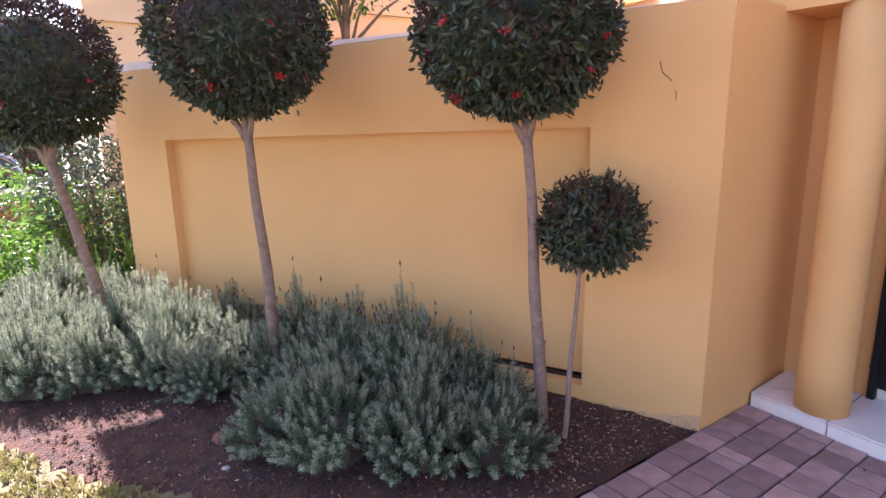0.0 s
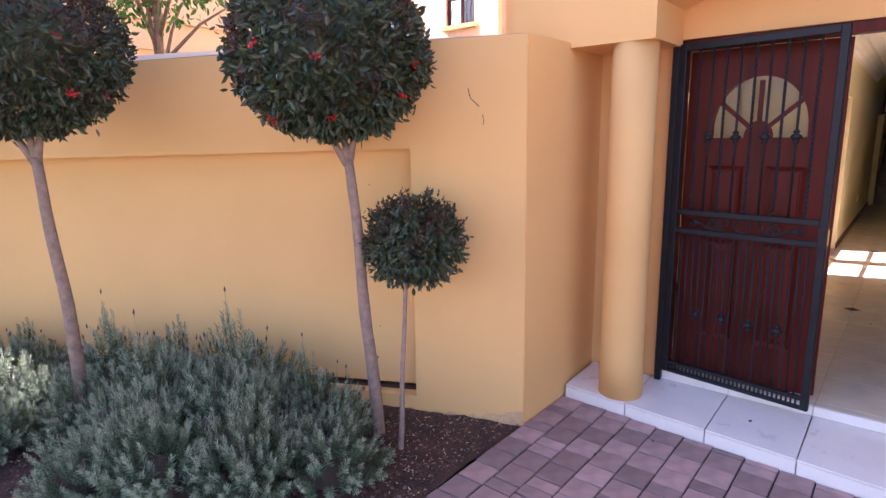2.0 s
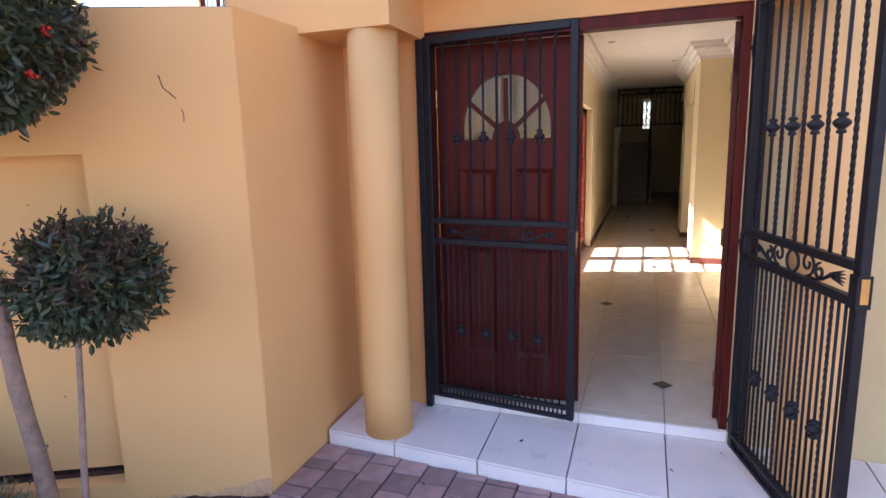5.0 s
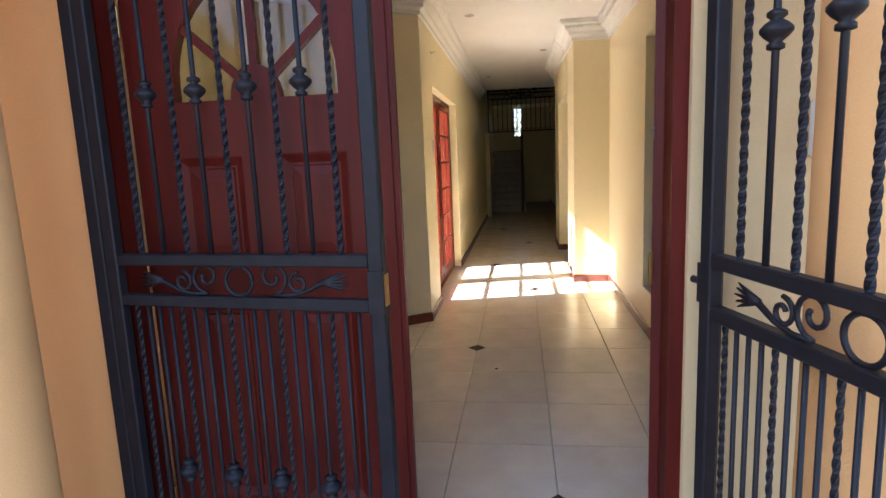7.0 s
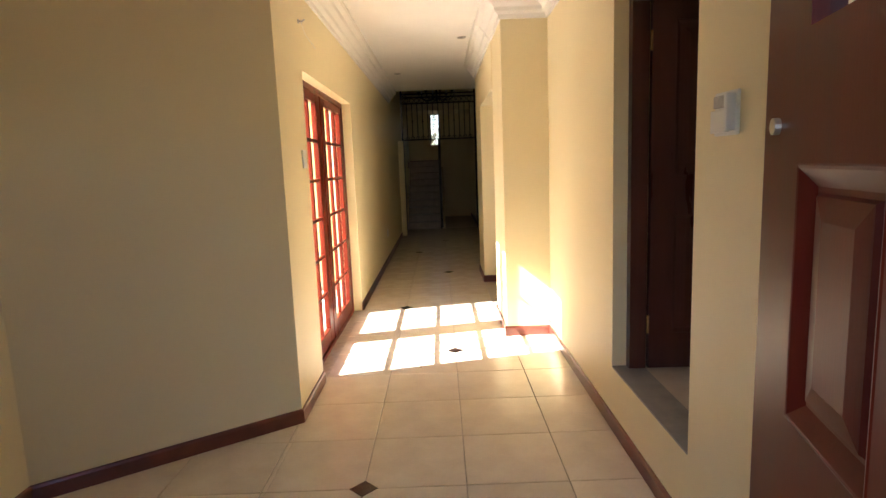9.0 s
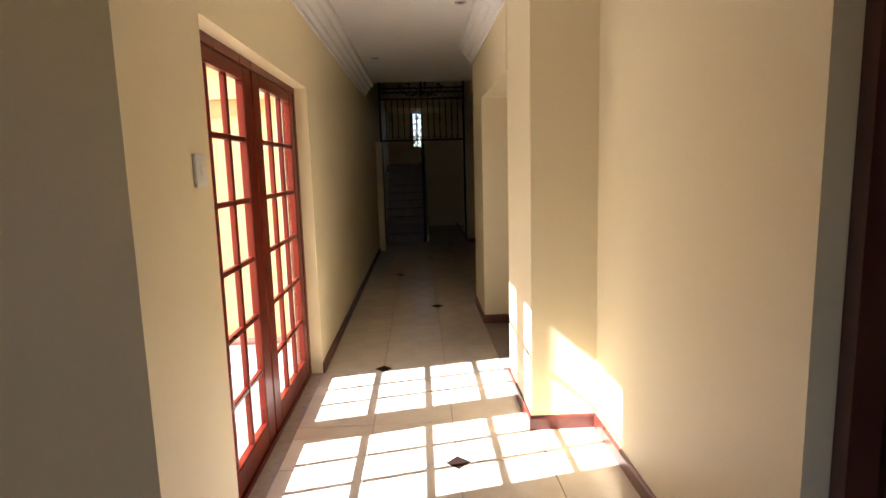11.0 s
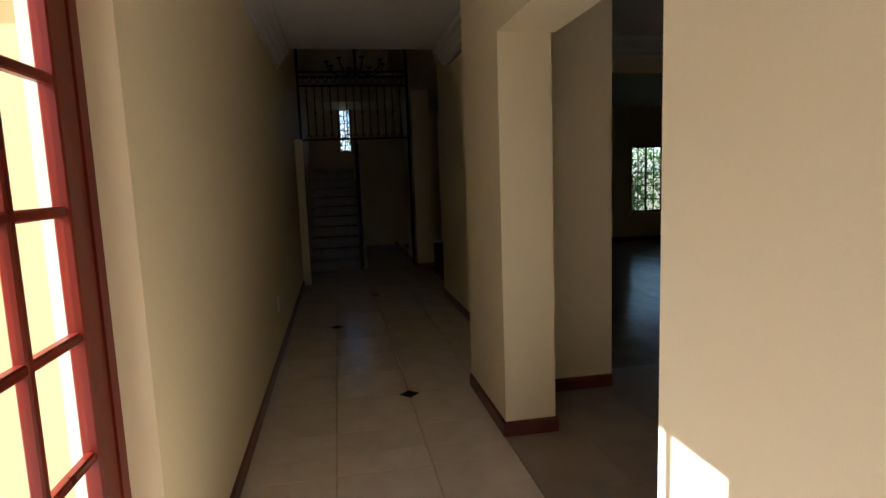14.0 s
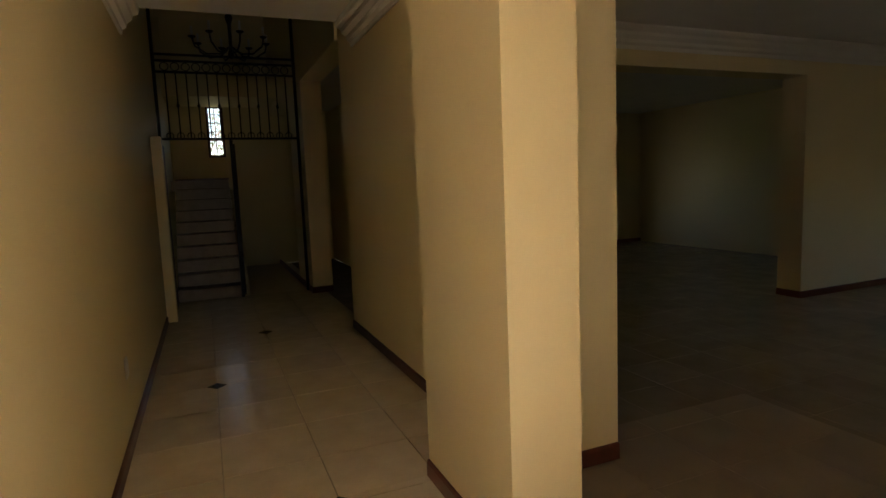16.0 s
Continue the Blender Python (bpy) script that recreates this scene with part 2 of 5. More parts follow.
def sweep(bm, path, profile):
    """Runs an (outward, height) profile along a plan path, mitred; outward is to the right of the path's way."""
    k = len(path)
    rings = []
    for i in range(k):
        p = Vector(path[i])
        ds = []
        if i > 0:
            ds.append((p - Vector(path[i - 1])).normalized())
        if i < k - 1:
            ds.append((Vector(path[i + 1]) - p).normalized())
        ns = [Vector((d.y, -d.x)) for d in ds]
        nrm = sum(ns, Vector((0, 0))).normalized()
        nrm = nrm / max(nrm.dot(ns[0]), 0.3)
        rings.append([bm.verts.new((p.x + nrm.x * o, p.y + nrm.y * o, z)) for o, z in profile])
    m = len(profile)
    for a, b in zip(rings, rings[1:]):
        for j in range(m):
            bm.faces.new((a[j], a[(j + 1) % m], b[(j + 1) % m], b[j]))
    bm.faces.new(rings[0][::-1])
    bm.faces.new(rings[-1])
    bmesh.ops.recalc_face_normals(bm, faces=bm.faces[:])
    return bm


# ---- large structure: outdoors ----
GROUND = -0.20
PAVE = -0.18
structure("ground", box(bmesh.new(), -400, 400, -400, 400, GROUND - 0.6, GROUND - 0.05), GRASS, "dry lawn and earth reaching out to the horizon", "ground")

# garden wall: its own frame, x along the wall, y out of its face
WALL_AT = Matrix(((-0.454, -0.891, 0, 2.988), (0.891, -0.454, 0, 1.858), (0, 0, 1, 0), (0, 0, 0, 1)))
WALL_LEN, PAN0, PAN1 = 5.42, 0.74, 4.72


def garden_wall():
    bm = bmesh.new()
    box(bm, 0.0, WALL_LEN, -0.28, -0.15, -0.3, 2.24)
    prism(bm, [(0.0, 0), (PAN0, 0), (PAN0 - 0.05, -0.09), (PAN0 - 0.05, -0.15), (0.0, -0.15)], -0.3, 2.24)
    box(bm, PAN1, WALL_LEN, -0.15, 0, -0.3, 2.24)
    box(bm, PAN0, PAN1, -0.15, 0, -0.3, -0.045)
    n0 = len(bm.verts)
    box(bm, PAN0, PAN1, -0.09, 0, 1.66, 2.24)
    bm.verts.ensure_lookup_table()
    for v in bm.verts[n0:]:
        if v.co.z < 2 and v.co.x > PAN1 - 0.01:
            v.co.z = 1.60
        if v.co.z < 2 and v.co.y < -0.05:
            v.co.z += 0.05
    for v in bm.verts:
        if v.co.z > 2.2:
            v.co.z += 0.085 * (1 - v.co.x / WALL_LEN)
    ob = structure("wall_garden", bm, ORANGE, "orange plastered garden wall with a recessed panel", "garden wall")
    ob.matrix_basis = WALL_AT
    cp = bmesh.new()
    prof = [(0.0, 2.24), (-0.10, 2.335), (-0.18, 2.335), (-0.28, 2.24)]
    rings = [[cp.verts.new((s, y, max(z, 2.24 + 0.085 * (1 - s / WALL_LEN)) + dz)) for y, z in prof] for s, dz in ((0.0, 0.002), (1.8, 0.004), (3.6, 0.001), (WALL_LEN, 0.001))]
    for a, b in zip(rings, rings[1:]):
        for k in range(4):
            cp.faces.new((a[k], a[(k + 1) % 4], b[(k + 1) % 4], b[k]))
    cp.faces.new(rings[0][::-1])
    cp.faces.new(rings[-1])
    bmesh.ops.recalc_face_normals(cp, faces=cp.faces[:])
    part("coping", cp, COPING, ob, "pale sloped plaster coping")
    crack = bmesh.new()
    tube(crack, [(0.36, 0.0, 2.02), (0.345, 0.002, 1.96), (0.31, 0.002, 1.93), (0.29, 0.0, 1.91)], 0.0025, 5)
    tube(crack, [(0.27, 0.0, 1.86), (0.262, 0.002, 1.83), (0.265, 0.0, 1.80)], 0.002, 5)
    part("crack", crack, TWIG, ob, "dark hairline crack in the plaster")
    part("panel", box(bmesh.new(), PAN0 - 0.06, PAN1 + 0.01, -0.15, -0.09, 0.008, 2.23), ORANGE, ob, "recessed orange plaster panel")
    part("slot_earth", box(bmesh.new(), PAN0 - 0.04, PAN1, -0.148, -0.092, -0.044, -0.022), SOIL, ob, "earth lying in the slot under the panel")
    for s, z in ((1.06, 1.42), (0.80, 0.86), (1.02, 0.42)):
        part("chip", lathe(bmesh.new(), [(0.0005, 0.0), (0.0045, 0.001), (0.004, 0.002), (0.0005, 0.003)], (0, 0, 0), 9), TWIG, ob).matrix_basis = Matrix.Translation((s, -0.09, z)) @ Matrix.Rotation(math.radians(-90), 4, "X")
    foot = bmesh.new()
    k = 60
    rows = []
    for i in range(k + 1):
        s = 0.0 + 0.62 * i / k
        o = 0.006 + 0.010 * abs(noise.noise((s * 30, 0, 3)))
        h = -0.105 - 0.07 * s / 0.62 + 0.035 * noise.noise((s * 9, 5, 0)) + 0.02 * noise.noise((s * 40, 5, 0))
        rows.append([foot.verts.new(v) for v in ((s, 0, -0.3), (s, o + 0.012, -0.3), (s, o, h - 0.03), (s, 0.001, h))])
    for a, b in zip(rows, rows[1:]):
        for j in range(3):
            foot.faces.new((a[j], b[j], b[j + 1], a[j + 1]))
    part("footing", foot, BAREPLASTER, ob, "rough cracked plaster footing")


garden_wall()
structure("wall_side", box(bmesh.new(), 2.992, 4.03, 1.852, 2.05, -0.3, 2.33), ORANGE, "orange plastered return wall beside the porch", "wall")

# porch facade round the double door
DY0, DY1, HEAD = -0.497, 1.312, 2.34
fac = bmesh.new()
box(fac, 4.03, 4.15, DY1, 2.05, -0.3, 3.3)
box(fac, 4.03, 4.15, DY0, DY1, HEAD, 3.3)
structure("wall_facade_side", box(bmesh.new(), 4.03, 4.15, -4.0, DY0, -0.3, 3.3), SIDEWALL, "pale ochre plastered front wall beside the open gate", "wall")
structure("wall_facade", fac, ORANGE, "orange plastered front wall round the double door", "wall")
inn = bmesh.new()
box(inn, 4.15, 4.25, DY1, 2.15, -0.2, 2.95)
box(inn, 4.15, 4.22, -1.2, DY0 - 0.012, -0.2, 2.95)
box(inn, 4.15, 4.25, DY0, DY1, HEAD, 2.95)
structure("wall_front_inside", inn, CREAM, "cream painted inside of the front wall", "wall")


def porch_beam():
    """The beam over the columns, with a shallow arch between them."""
    bm = bmesh.new()
    mid, half = 0.365, 0.925
    ys = [1.845, mid + half]
    prof = [(1.845, 2.295), (mid + half, 2.295)]
    for i in range(21):
        y = mid + half - 2 * half * i / 20
        prof.append((y, 2.525 + 0.19 * (1 - ((y - mid) / half) ** 2)))
    prof += [(mid - half, 2.295), (-2.2, 2.295)]
    lo = [[bm.verts.new((x, y, z)) for y, z in prof] for x in (3.52, 4.028)]
    hi = [[bm.verts.new((x, y, 3.3)) for y, z in prof] for x in (3.52, 4.028)]
    for i in range(len(prof) - 1):
        bm.faces.new((lo[0][i], lo[0][i + 1], hi[0][i + 1], hi[0][i]))
        bm.faces.new((lo[1][i + 1], lo[1][i], hi[1][i], hi[1][i + 1]))
        bm.faces.new((lo[0][i + 1], lo[0][i], lo[1][i], lo[1][i + 1]))
        bm.faces.new((hi[0][i], hi[0][i + 1], hi[1][i + 1], hi[1][i]))
    bm.faces.new((lo[0][0], hi[0][0], hi[1][0], lo[1][0]))
    bm.faces.new((lo[0][-1], lo[1][-1], hi[1][-1], hi[0][-1]))
    bmesh.ops.recalc_face_normals(bm, faces=bm.faces[:])
    structure("wall_porch_arch", bm, ORANGE, "orange plastered porch beam with a shallow arch", "porch beam")


porch_beam()
up = bmesh.new()
box(up, 3.52, 3.80, -6.0, 2.55, 3.3, 6.2)
box(up, 3.80, 3.95, 1.845, 2.55, 2.295, 3.3)
box(up, 3.52, 3.80, 1.845, 2.30, 2.295, 3.3)
structure("wall_upper_front", up, ORANGE, "orange plastered upper storey over the porch", "wall")


def column(at):
    t = thing("porch_column", "round orange plastered porch column on the tiled step", "column", at, group="porch columns")
    bm = bmesh.new()
    lathe(bm, [(0.150, 0), (0.148, 0.3), (0.146, 1.2), (0.143, 2.383)], seg=40)
    part("shaft", bm, ORANGE, t, smooth=True)
    return t


column((3.665, 1.463, -0.088))
column((3.665, -0.80, -0.088))

# tiled porch step and threshold
def front(y):
    """The porch step's front edge, which is not quite square to the house."""
    return 3.548 + 0.072 * (y - 1.83)


porch = structure("porch_step", prism(bmesh.new(), [(front(1.84) + 0.02, 1.84), (front(-3.0) + 0.02, -3.0), (4.028, -3.0), (4.028, 1.84)], -0.3, -0.106), GROUT, "porch step of large white tiles", "step")
tile_mesh = {}


def slab_tile(name, x0, x1, y0, y1, z0, z1, mat, parent):
    """One tile with eased edges; alike tiles share a mesh."""
    key = (round(x1 - x0, 3), round(y1 - y0, 3), round(z1 - z0, 3), mat.name)
    if key not in tile_mesh:
        a, b, h = (x1 - x0) / 2, (y1 - y0) / 2, (z1 - z0)
        bm = bmesh.new()
        e = min(0.002, h / 2)
        rings = [[bm.verts.new((sx * (a - i), sy * (b - i), z)) for sx, sy in ((-1, -1), (1, -1), (1, 1), (-1, 1))] for i, z in ((0, 0), (0, h - e), (e, h))]
        for p, q in zip(rings, rings[1:]):
            for k in range(4):
                bm.faces.new((p[k], p[(k + 1) % 4], q[(k + 1) % 4], q[k]))
        bm.faces.new(rings[-1])
        tile_mesh[key] = finish(name, bm, mat)
    ob = new(name, tile_mesh[key])
    ob.location = ((x0 + x1) / 2, (y0 + y1) / 2, z0)
    ob.parent = parent
    return ob


ys = [1.835, 1.365, 0.836, 0.336, -0.166, -0.67, -1.17, -1.67]
for a, b in zip(ys, ys[1:]):
    tread = prism(bmesh.new(), [(front(a - 0.004), a - 0.004), (front(b + 0.004), b + 0.004), (4.026, b + 0.004), (4.026, a - 0.004)], -0.078, -0.066)
    for v in tread.verts:
        v.co.z -= 0.024 * min(max((4.026 - v.co.x) / 0.5, 0), 1)
    part("tile", tread, PORCHTILE, porch)
    part("riser_tile", prism(bmesh.new(), [(front(a - 0.004), a - 0.004), (front(b + 0.004), b + 0.004), (front(b) + 0.018, b + 0.004), (front(a) + 0.018, a - 0.004)], -0.205, -0.106), PORCHTILE, porch)

# ---- large structure: indoors ----
FLOOR_T = -0.010


def interior():
    fl = structure("floor", box(bmesh.new(), 4.05, 22.0, -1.2, 2.15, -0.3, FLOOR_T), GROUT, "cream ceramic tiled floor with small dark inset diamonds", "floor")
    rb = bmesh.new()
    box(rb, 4.05, 4.2, DY0, DY1, -0.07, -0.001)
    cl = structure("ceiling", box(box(bmesh.new(), 4.15, 7.6, 0.95, 2.15, 2.92, 3.3), 4.15, 14.9, -1.2, 0.95, 2.92, 3.3), WHITE, "white painted ceiling over the entrance and passage", "ceiling")
    bm = box(bmesh.new(), 4.25, 6.64, 1.93, 2.15, 0, 2.95)
    prism(bm, [(6.64, 1.93), (7.41, 0.81), (7.75, 1.05), (6.98, 2.15), (6.64, 2.15)], 0, 2.95)
    structure("wall_entrance", bm, CREAM, "cream painted entrance wall with a splayed corner", "wall")
    bm = box(bmesh.new(), 7.41, 8.06, 0.81, 1.05, 0, 2.95)
    box(bm, 8.06, 10.14, 0.81, 1.05, 2.20, 2.95)
    box(bm, 10.14, 14.9, 0.81, 1.05, 0, 2.95)
    box(bm, 14.9, 22.0, 0.81, 1.05, 0, 5.8)
    structure("wall_north", bm, CREAM, "cream painted long wall of the passage", "wall")
    bm = box(bmesh.new(), 4.25, 6.205, -1.2, -1.032, 0, 2.95)
    box(bm, 6.205, 7.20, -1.2, -1.032, 0, 0.36)
    box(bm, 6.205, 7.20, -1.2, -1.032, 2.37, 2.95)
    box(bm, 7.20, 9.025, -1.2, -1.032, 0, 2.95)
    box(bm, 9.025, 9.86, -1.2, -0.64, 0, 2.95)
    structure("wall_south", bm, CREAM, "cream painted wall with a raised doorway", "wall")
    bm = box(bmesh.new(), 9.83, 11.42, -0.955, -0.63, 2.25, 2.95)
    structure("beam_passage", bm, CREAM, "cream painted beam over the lounge opening", "beam")
    bm = prism(bmesh.new(), [(11.42, -0.63), (11.42, -0.932), (11.99, -0.932), (11.99, -1.575), (12.27, -1.575), (12.27, -0.63)], -0.2, 2.95)
    structure("wall_pier", bm, CREAM, "cream painted stepped pier between passage and lounge", "pier")
    bm = box(bmesh.new(), 12.27, 15.45, -1.2, -1.03, -0.2, 2.95)
    box(bm, 14.9, 15.45, -1.2, -1.03, 2.95, 5.8)
    structure("wall_passage_end", bm, CREAM, "cream painted passage wall towards the stair hall", "wall")
    bm = box(bmesh.new(), 17.68, 18.9, -1.28, -1.0, 0, 2.9)
    box(bm, 15.45, 22.0, -1.28, -1.0, 2.9, 5.8)
    structure("wall_stair_pier", bm, CREAM, "cream painted pier beside the staircase", "pier")
    # stair hall end wall with a narrow window
    bm = box(bmesh.new(), 21.4, 21.6, 0.165, 1.05, 0, 5.8)
    box(bm, 21.4, 21.6, -2.2, -0.14, 0, 5.8)
    box(bm, 21.4, 21.6, -0.14, 0.165, 0, 2.12)
    box(bm, 21.4, 21.6, -0.14, 0.165, 3.075, 5.8)
    box(bm, 15.45, 21.6, -2.2, -2.08, 0, 5.8)
    structure("wall_east", bm, CREAM, "cream painted end wall of the stair hall", "wall")
    structure("ceiling_stair", box(bmesh.new(), 14.9, 21.6, -2.2, 1.05, 5.8, 6.0), WHITE, "white ceiling high over the stair hall", "ceiling")
    structure("floor_stair_hall", box(bmesh.new(), 15.45, 21.4, -2.08, -1.2, -0.3, -0.001), DARKTILE, "tiled floor beside the staircase", "floor")
    structure("slab_upper", box(bmesh.new(), 20.1, 21.4, -1.1, 0.83, 3.05, 3.36), CREAM, "cream edge of the upper landing slab", "slab")
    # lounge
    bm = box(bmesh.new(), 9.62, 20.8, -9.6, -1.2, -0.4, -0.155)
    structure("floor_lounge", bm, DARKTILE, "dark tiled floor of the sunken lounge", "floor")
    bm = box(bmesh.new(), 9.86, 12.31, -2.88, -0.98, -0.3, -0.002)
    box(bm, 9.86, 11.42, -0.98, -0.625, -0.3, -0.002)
    structure("floor_landing", bm, LANDTILE, "tiled landing above the sunken lounge, coloured dark for shade", "landing")
    bm = box(bmesh.new(), 9.62, 9.83, -7.0, -1.2, -0.4, 2.95)
    box(bm, 9.62, 9.83, -9.6, -8.2, -0.4, 2.95)
    box(bm, 9.62, 9.83, -8.2, -7.0, -0.4, 0.8)
    box(bm, 9.62, 9.83, -8.2, -7.0, 1.45, 2.95)
    box(bm, 9.62, 20.8, -9.8, -9.6, -0.4, 2.95)
    structure("wall_lounge", bm, CREAM, "cream painted lounge walls in deep shade", "wall")
    bm = box(bmesh.new(), 14.48, 14.80, -9.6, -6.5, -0.16, 2.97)
    box(bm, 14.48, 14.80, -6.5, -1.2, 2.58, 2.97)
    structure("wall_lounge_opening", bm, CREAM, "cream wall with a wide opening to the further room", "wall")
    W0, W1, WZ0, WZ1 = -7.75, -6.55, 0.50, 2.05
    bm = box(bmesh.new(), 20.8, 21.0, -9.6, W0, -0.4, 2.95)
    box(bm, 20.8, 21.0, W1, -2.2, -0.4, 2.95)
    box(bm, 20.8, 21.0, W0, W1, -0.4, WZ0)
    box(bm, 20.8, 21.0, W0, W1, WZ1, 2.95)
    box(bm, 15.45, 20.8, -2.40, -2.2, -0.2, 2.95)
    box(bm, 12.27, 12.45, -1.6, -1.2, -0.2, 2.95)
    box(bm, 12.27, 15.45, -1.3, -1.2, -0.2, 2.95)
    box(bm, 15.3, 15.45, -2.40, -1.3, -0.2, 2.95)
    structure("wall_lounge_far", bm, CREAM, "cream far walls of the dim rooms", "wall")
    # Out-of-view slab added to dim the far lounge room.
    structure("lounge_light_blocker", box(bmesh.new(), 21.0, 23.2, -9.6, -4.5, 2.42, 2.54), ROOF, "unseen slab added to cut skylight at the lounge window", "roof")
    # Added above the line of sight to dim the stair hall.
    structure("stair_light_blocker", box(bmesh.new(), 21.6, 22.6, -2.2, 1.6, 3.32, 3.44), ROOF, "unseen slab added to cut skylight at the stair window", "roof")
    structure("ceiling_lounge", box(bmesh.new(), 9.62, 21.0, -9.8, -1.2, 2.95, 3.2), WHITE, "white lounge ceiling in shade", "ceiling")
    # raised side room
    bm = box(bmesh.new(), 5.4, 9.0, -3.0, -1.2, 0.2, 0.36)
    structure("floor_side_room", bm, TILE, "tiled floor of the raised side room", "floor")
    bm = box(bmesh.new(), 5.2, 5.4, -3.2, -1.2, 0, 2.95)
    box(bm, 5.2, 9.2, -3.2, -3.0, 0, 2.95)
    box(bm, 9.0, 9.2, -3.0, -1.2, 0, 2.95)
    structure("wall_side_room", bm, CREAM, "cream walls of the dark side room", "wall")
    structure("ceiling_side_room", box(bmesh.new(), 5.2, 9.2, -3.2, -1.2, 2.9, 3.3), WHITE, "white ceiling of the side room", "ceiling")
    # courtyard beyond the glazed doors
    structure("floor_courtyard", box(bmesh.new(), 7.0, 10.5, 1.05, 5.0, -0.3, -0.03), COURTTILE, "pale tiled courtyard in full sun", "courtyard")
    bm = box(bmesh.new(), 10.45, 10.65, 1.05, 1.70, -0.3, 3.3)
    box(bm, 10.45, 10.65, 1.70, 4.2, 2.15, 3.3)
    box(bm, 10.45, 10.65, 4.2, 6.0, -0.3, 3.3)
    structure("wall_courtyard", bm, COURT, "orange plastered courtyard wall with a wide glazed opening", "wall")
    bm = box(bmesh.new(), 10.65, 14.0, 6.0, 6.2, -0.1, 3.0)
    box(bm, 14.0, 14.2, 1.05, 6.2, -0.1, 3.0)
    structure("wall_garden_room", bm, CREAM, "cream walls of the room across the courtyard", "wall")
    structure("floor_garden_room", box(bmesh.new(), 10.6, 14.0, 1.05, 6.0, -0.3, 0.20), DARKTILE, "tiled floor of the room across the courtyard", "floor")
    structure("ceiling_garden_room", box(bmesh.new(), 10.65, 14.2, 1.05, 6.2, 3.0, 3.3), WHITE, "ceiling of the room across the courtyard", "ceiling")
    # upper storey and roof over the passage
    bm = box(bmesh.new(), 3.8, 9.6, -3.3, 0.95, 3.3, 6.2)
    box(bm, 9.6, 14.9, -9.8, 0.95, 3.3, 6.2)
    structure("wall_upper", bm, ORANGE, "orange plastered upper storey of the house", "wall")
    return fl


floor = interior()


# ---- skirtings and cornices ----
SK = [(0, 0), (0.015, 0), (0.015, 0.070), (0.010, 0.082), (0, 0.086)]
CO = [(0, 2.710), (0.018, 2.710), (0.022, 2.745), (0.050, 2.765), (0.058, 2.795), (0.095, 2.825), (0.105, 2.855), (0.140, 2.870), (0.150, 2.895), (0.150, 2.918), (0, 2.918)]
NORTH_A = [(4.25, 1.93), (6.64, 1.93), (7.41, 0.81), (8.06, 0.81)]
NORTH_B = [(10.14, 0.81), (16.75, 0.81)]
SOUTH_A = [(9.86, -0.64), (9.025, -0.64), (9.025, -1.032), (4.25, -1.032)]
PIER = [(12.27, -0.63), (11.42, -0.63), (11.42, -0.932), (11.99, -0.932), (11.99, -1.575)]
END = [(15.45, -1.034), (12.30, -1.034)]
for pth in (NORTH_A, NORTH_B, SOUTH_A, PIER, END, [(21.4, -1.0), (18.9, -1.0), (17.68, -1.0), (17.68, -1.28)]):
    structure("baseboard", sweep(bmesh.new(), pth, SK), SKIRT, "low varnished reddish wooden skirting", "skirting")
LK = [(o, z - 0.155) for o, z in SK]
for pth in ([(14.48, -6.5), (14.48, -9.6)], [(14.80, -6.5), (14.48, -6.5)], [(20.8, -2.4), (20.8, -9.6)]):
    structure("baseboard", sweep(bmesh.new(), pth, LK), SKIRT, "low dark wooden skirting in the lounge", "skirting")
for pth in ([(4.25, 1.93), (6.64, 1.93), (7.41, 0.81), (14.9, 0.81)], [(12.30, -0.63), (9.86, -0.63)], SOUTH_A, [(14.9, -1.034), (12.30, -1.034)]):
    co = structure("trim", sweep(bmesh.new(), pth, CO), WHITE, "white moulded plaster cornice", "cornice")
dn = bmesh.new()
for i in range(11):
    y = -0.60 - 0.045 * i
    box(dn, 9.025 - 0.118, 9.025 - 0.09, y - 0.026, y, 2.832, 2.858)
for i in range(90):
    x = 8.97 - 0.048 * i
    box(dn, x - 0.026, x, -0.942, -0.914, 2.832, 2.858)
part("dentils", dn, WHITE, co)
lk = [(o * 1.2, z + 0.03) for o, z in CO]
structure("trim", sweep(bmesh.new(), [(14.48, -1.2), (14.48, -9.6)], lk), WHITE, "white plaster cornice of the lounge", "cornice")


# ---- security gate ----
def bar_mesh(kind, h, r=0.0075):
    bm = bmesh.new()
    if kind == "twist":
        k = max(int(h / 0.010), 6)
        tube(bm, [(0, 0, h * i / k) for i in range(k + 1)], r * 1.25, square=True, twist=0.50)
    else:
        tube(bm, [(0, 0, 0), (0, 0, h)], r, seg=8)
    return finish("bar", bm, IRON, kind != "twist")


def knuckle_mesh():
    bm = lathe(bmesh.new(), [(0.009, -0.040), (0.017, -0.037), (0.017, -0.028), (0.011, -0.024), (0.024, -0.013), (0.031, -0.004), (0.031, 0.004), (0.022, 0.013), (0.011, 0.020), (0.019, 0.026), (0.019, 0.034), (0.009, 0.040)], seg=14)
    return finish("collar", bm, IRON, True)


def spiral(cx, cz, r0, r1, a0, turns, k=20):
    return [(cx + (r0 + (r1 - r0) * i / k) * math.cos(a0 + turns * 2 * math.pi * i / k), 0.0, cz + (r0 + (r1 - r0) * i / k) * math.sin(a0 + turns * 2 * math.pi * i / k)) for i in range(k + 1)]


GW, GH = 0.945, 2.285
UP_T, UP_P = bar_mesh("twist", 1.07), bar_mesh("plain", 1.07)
LO_T, LO_P = bar_mesh("twist", 0.97, 0.006), bar_mesh("plain", 0.97, 0.006)
COLLAR = knuckle_mesh()


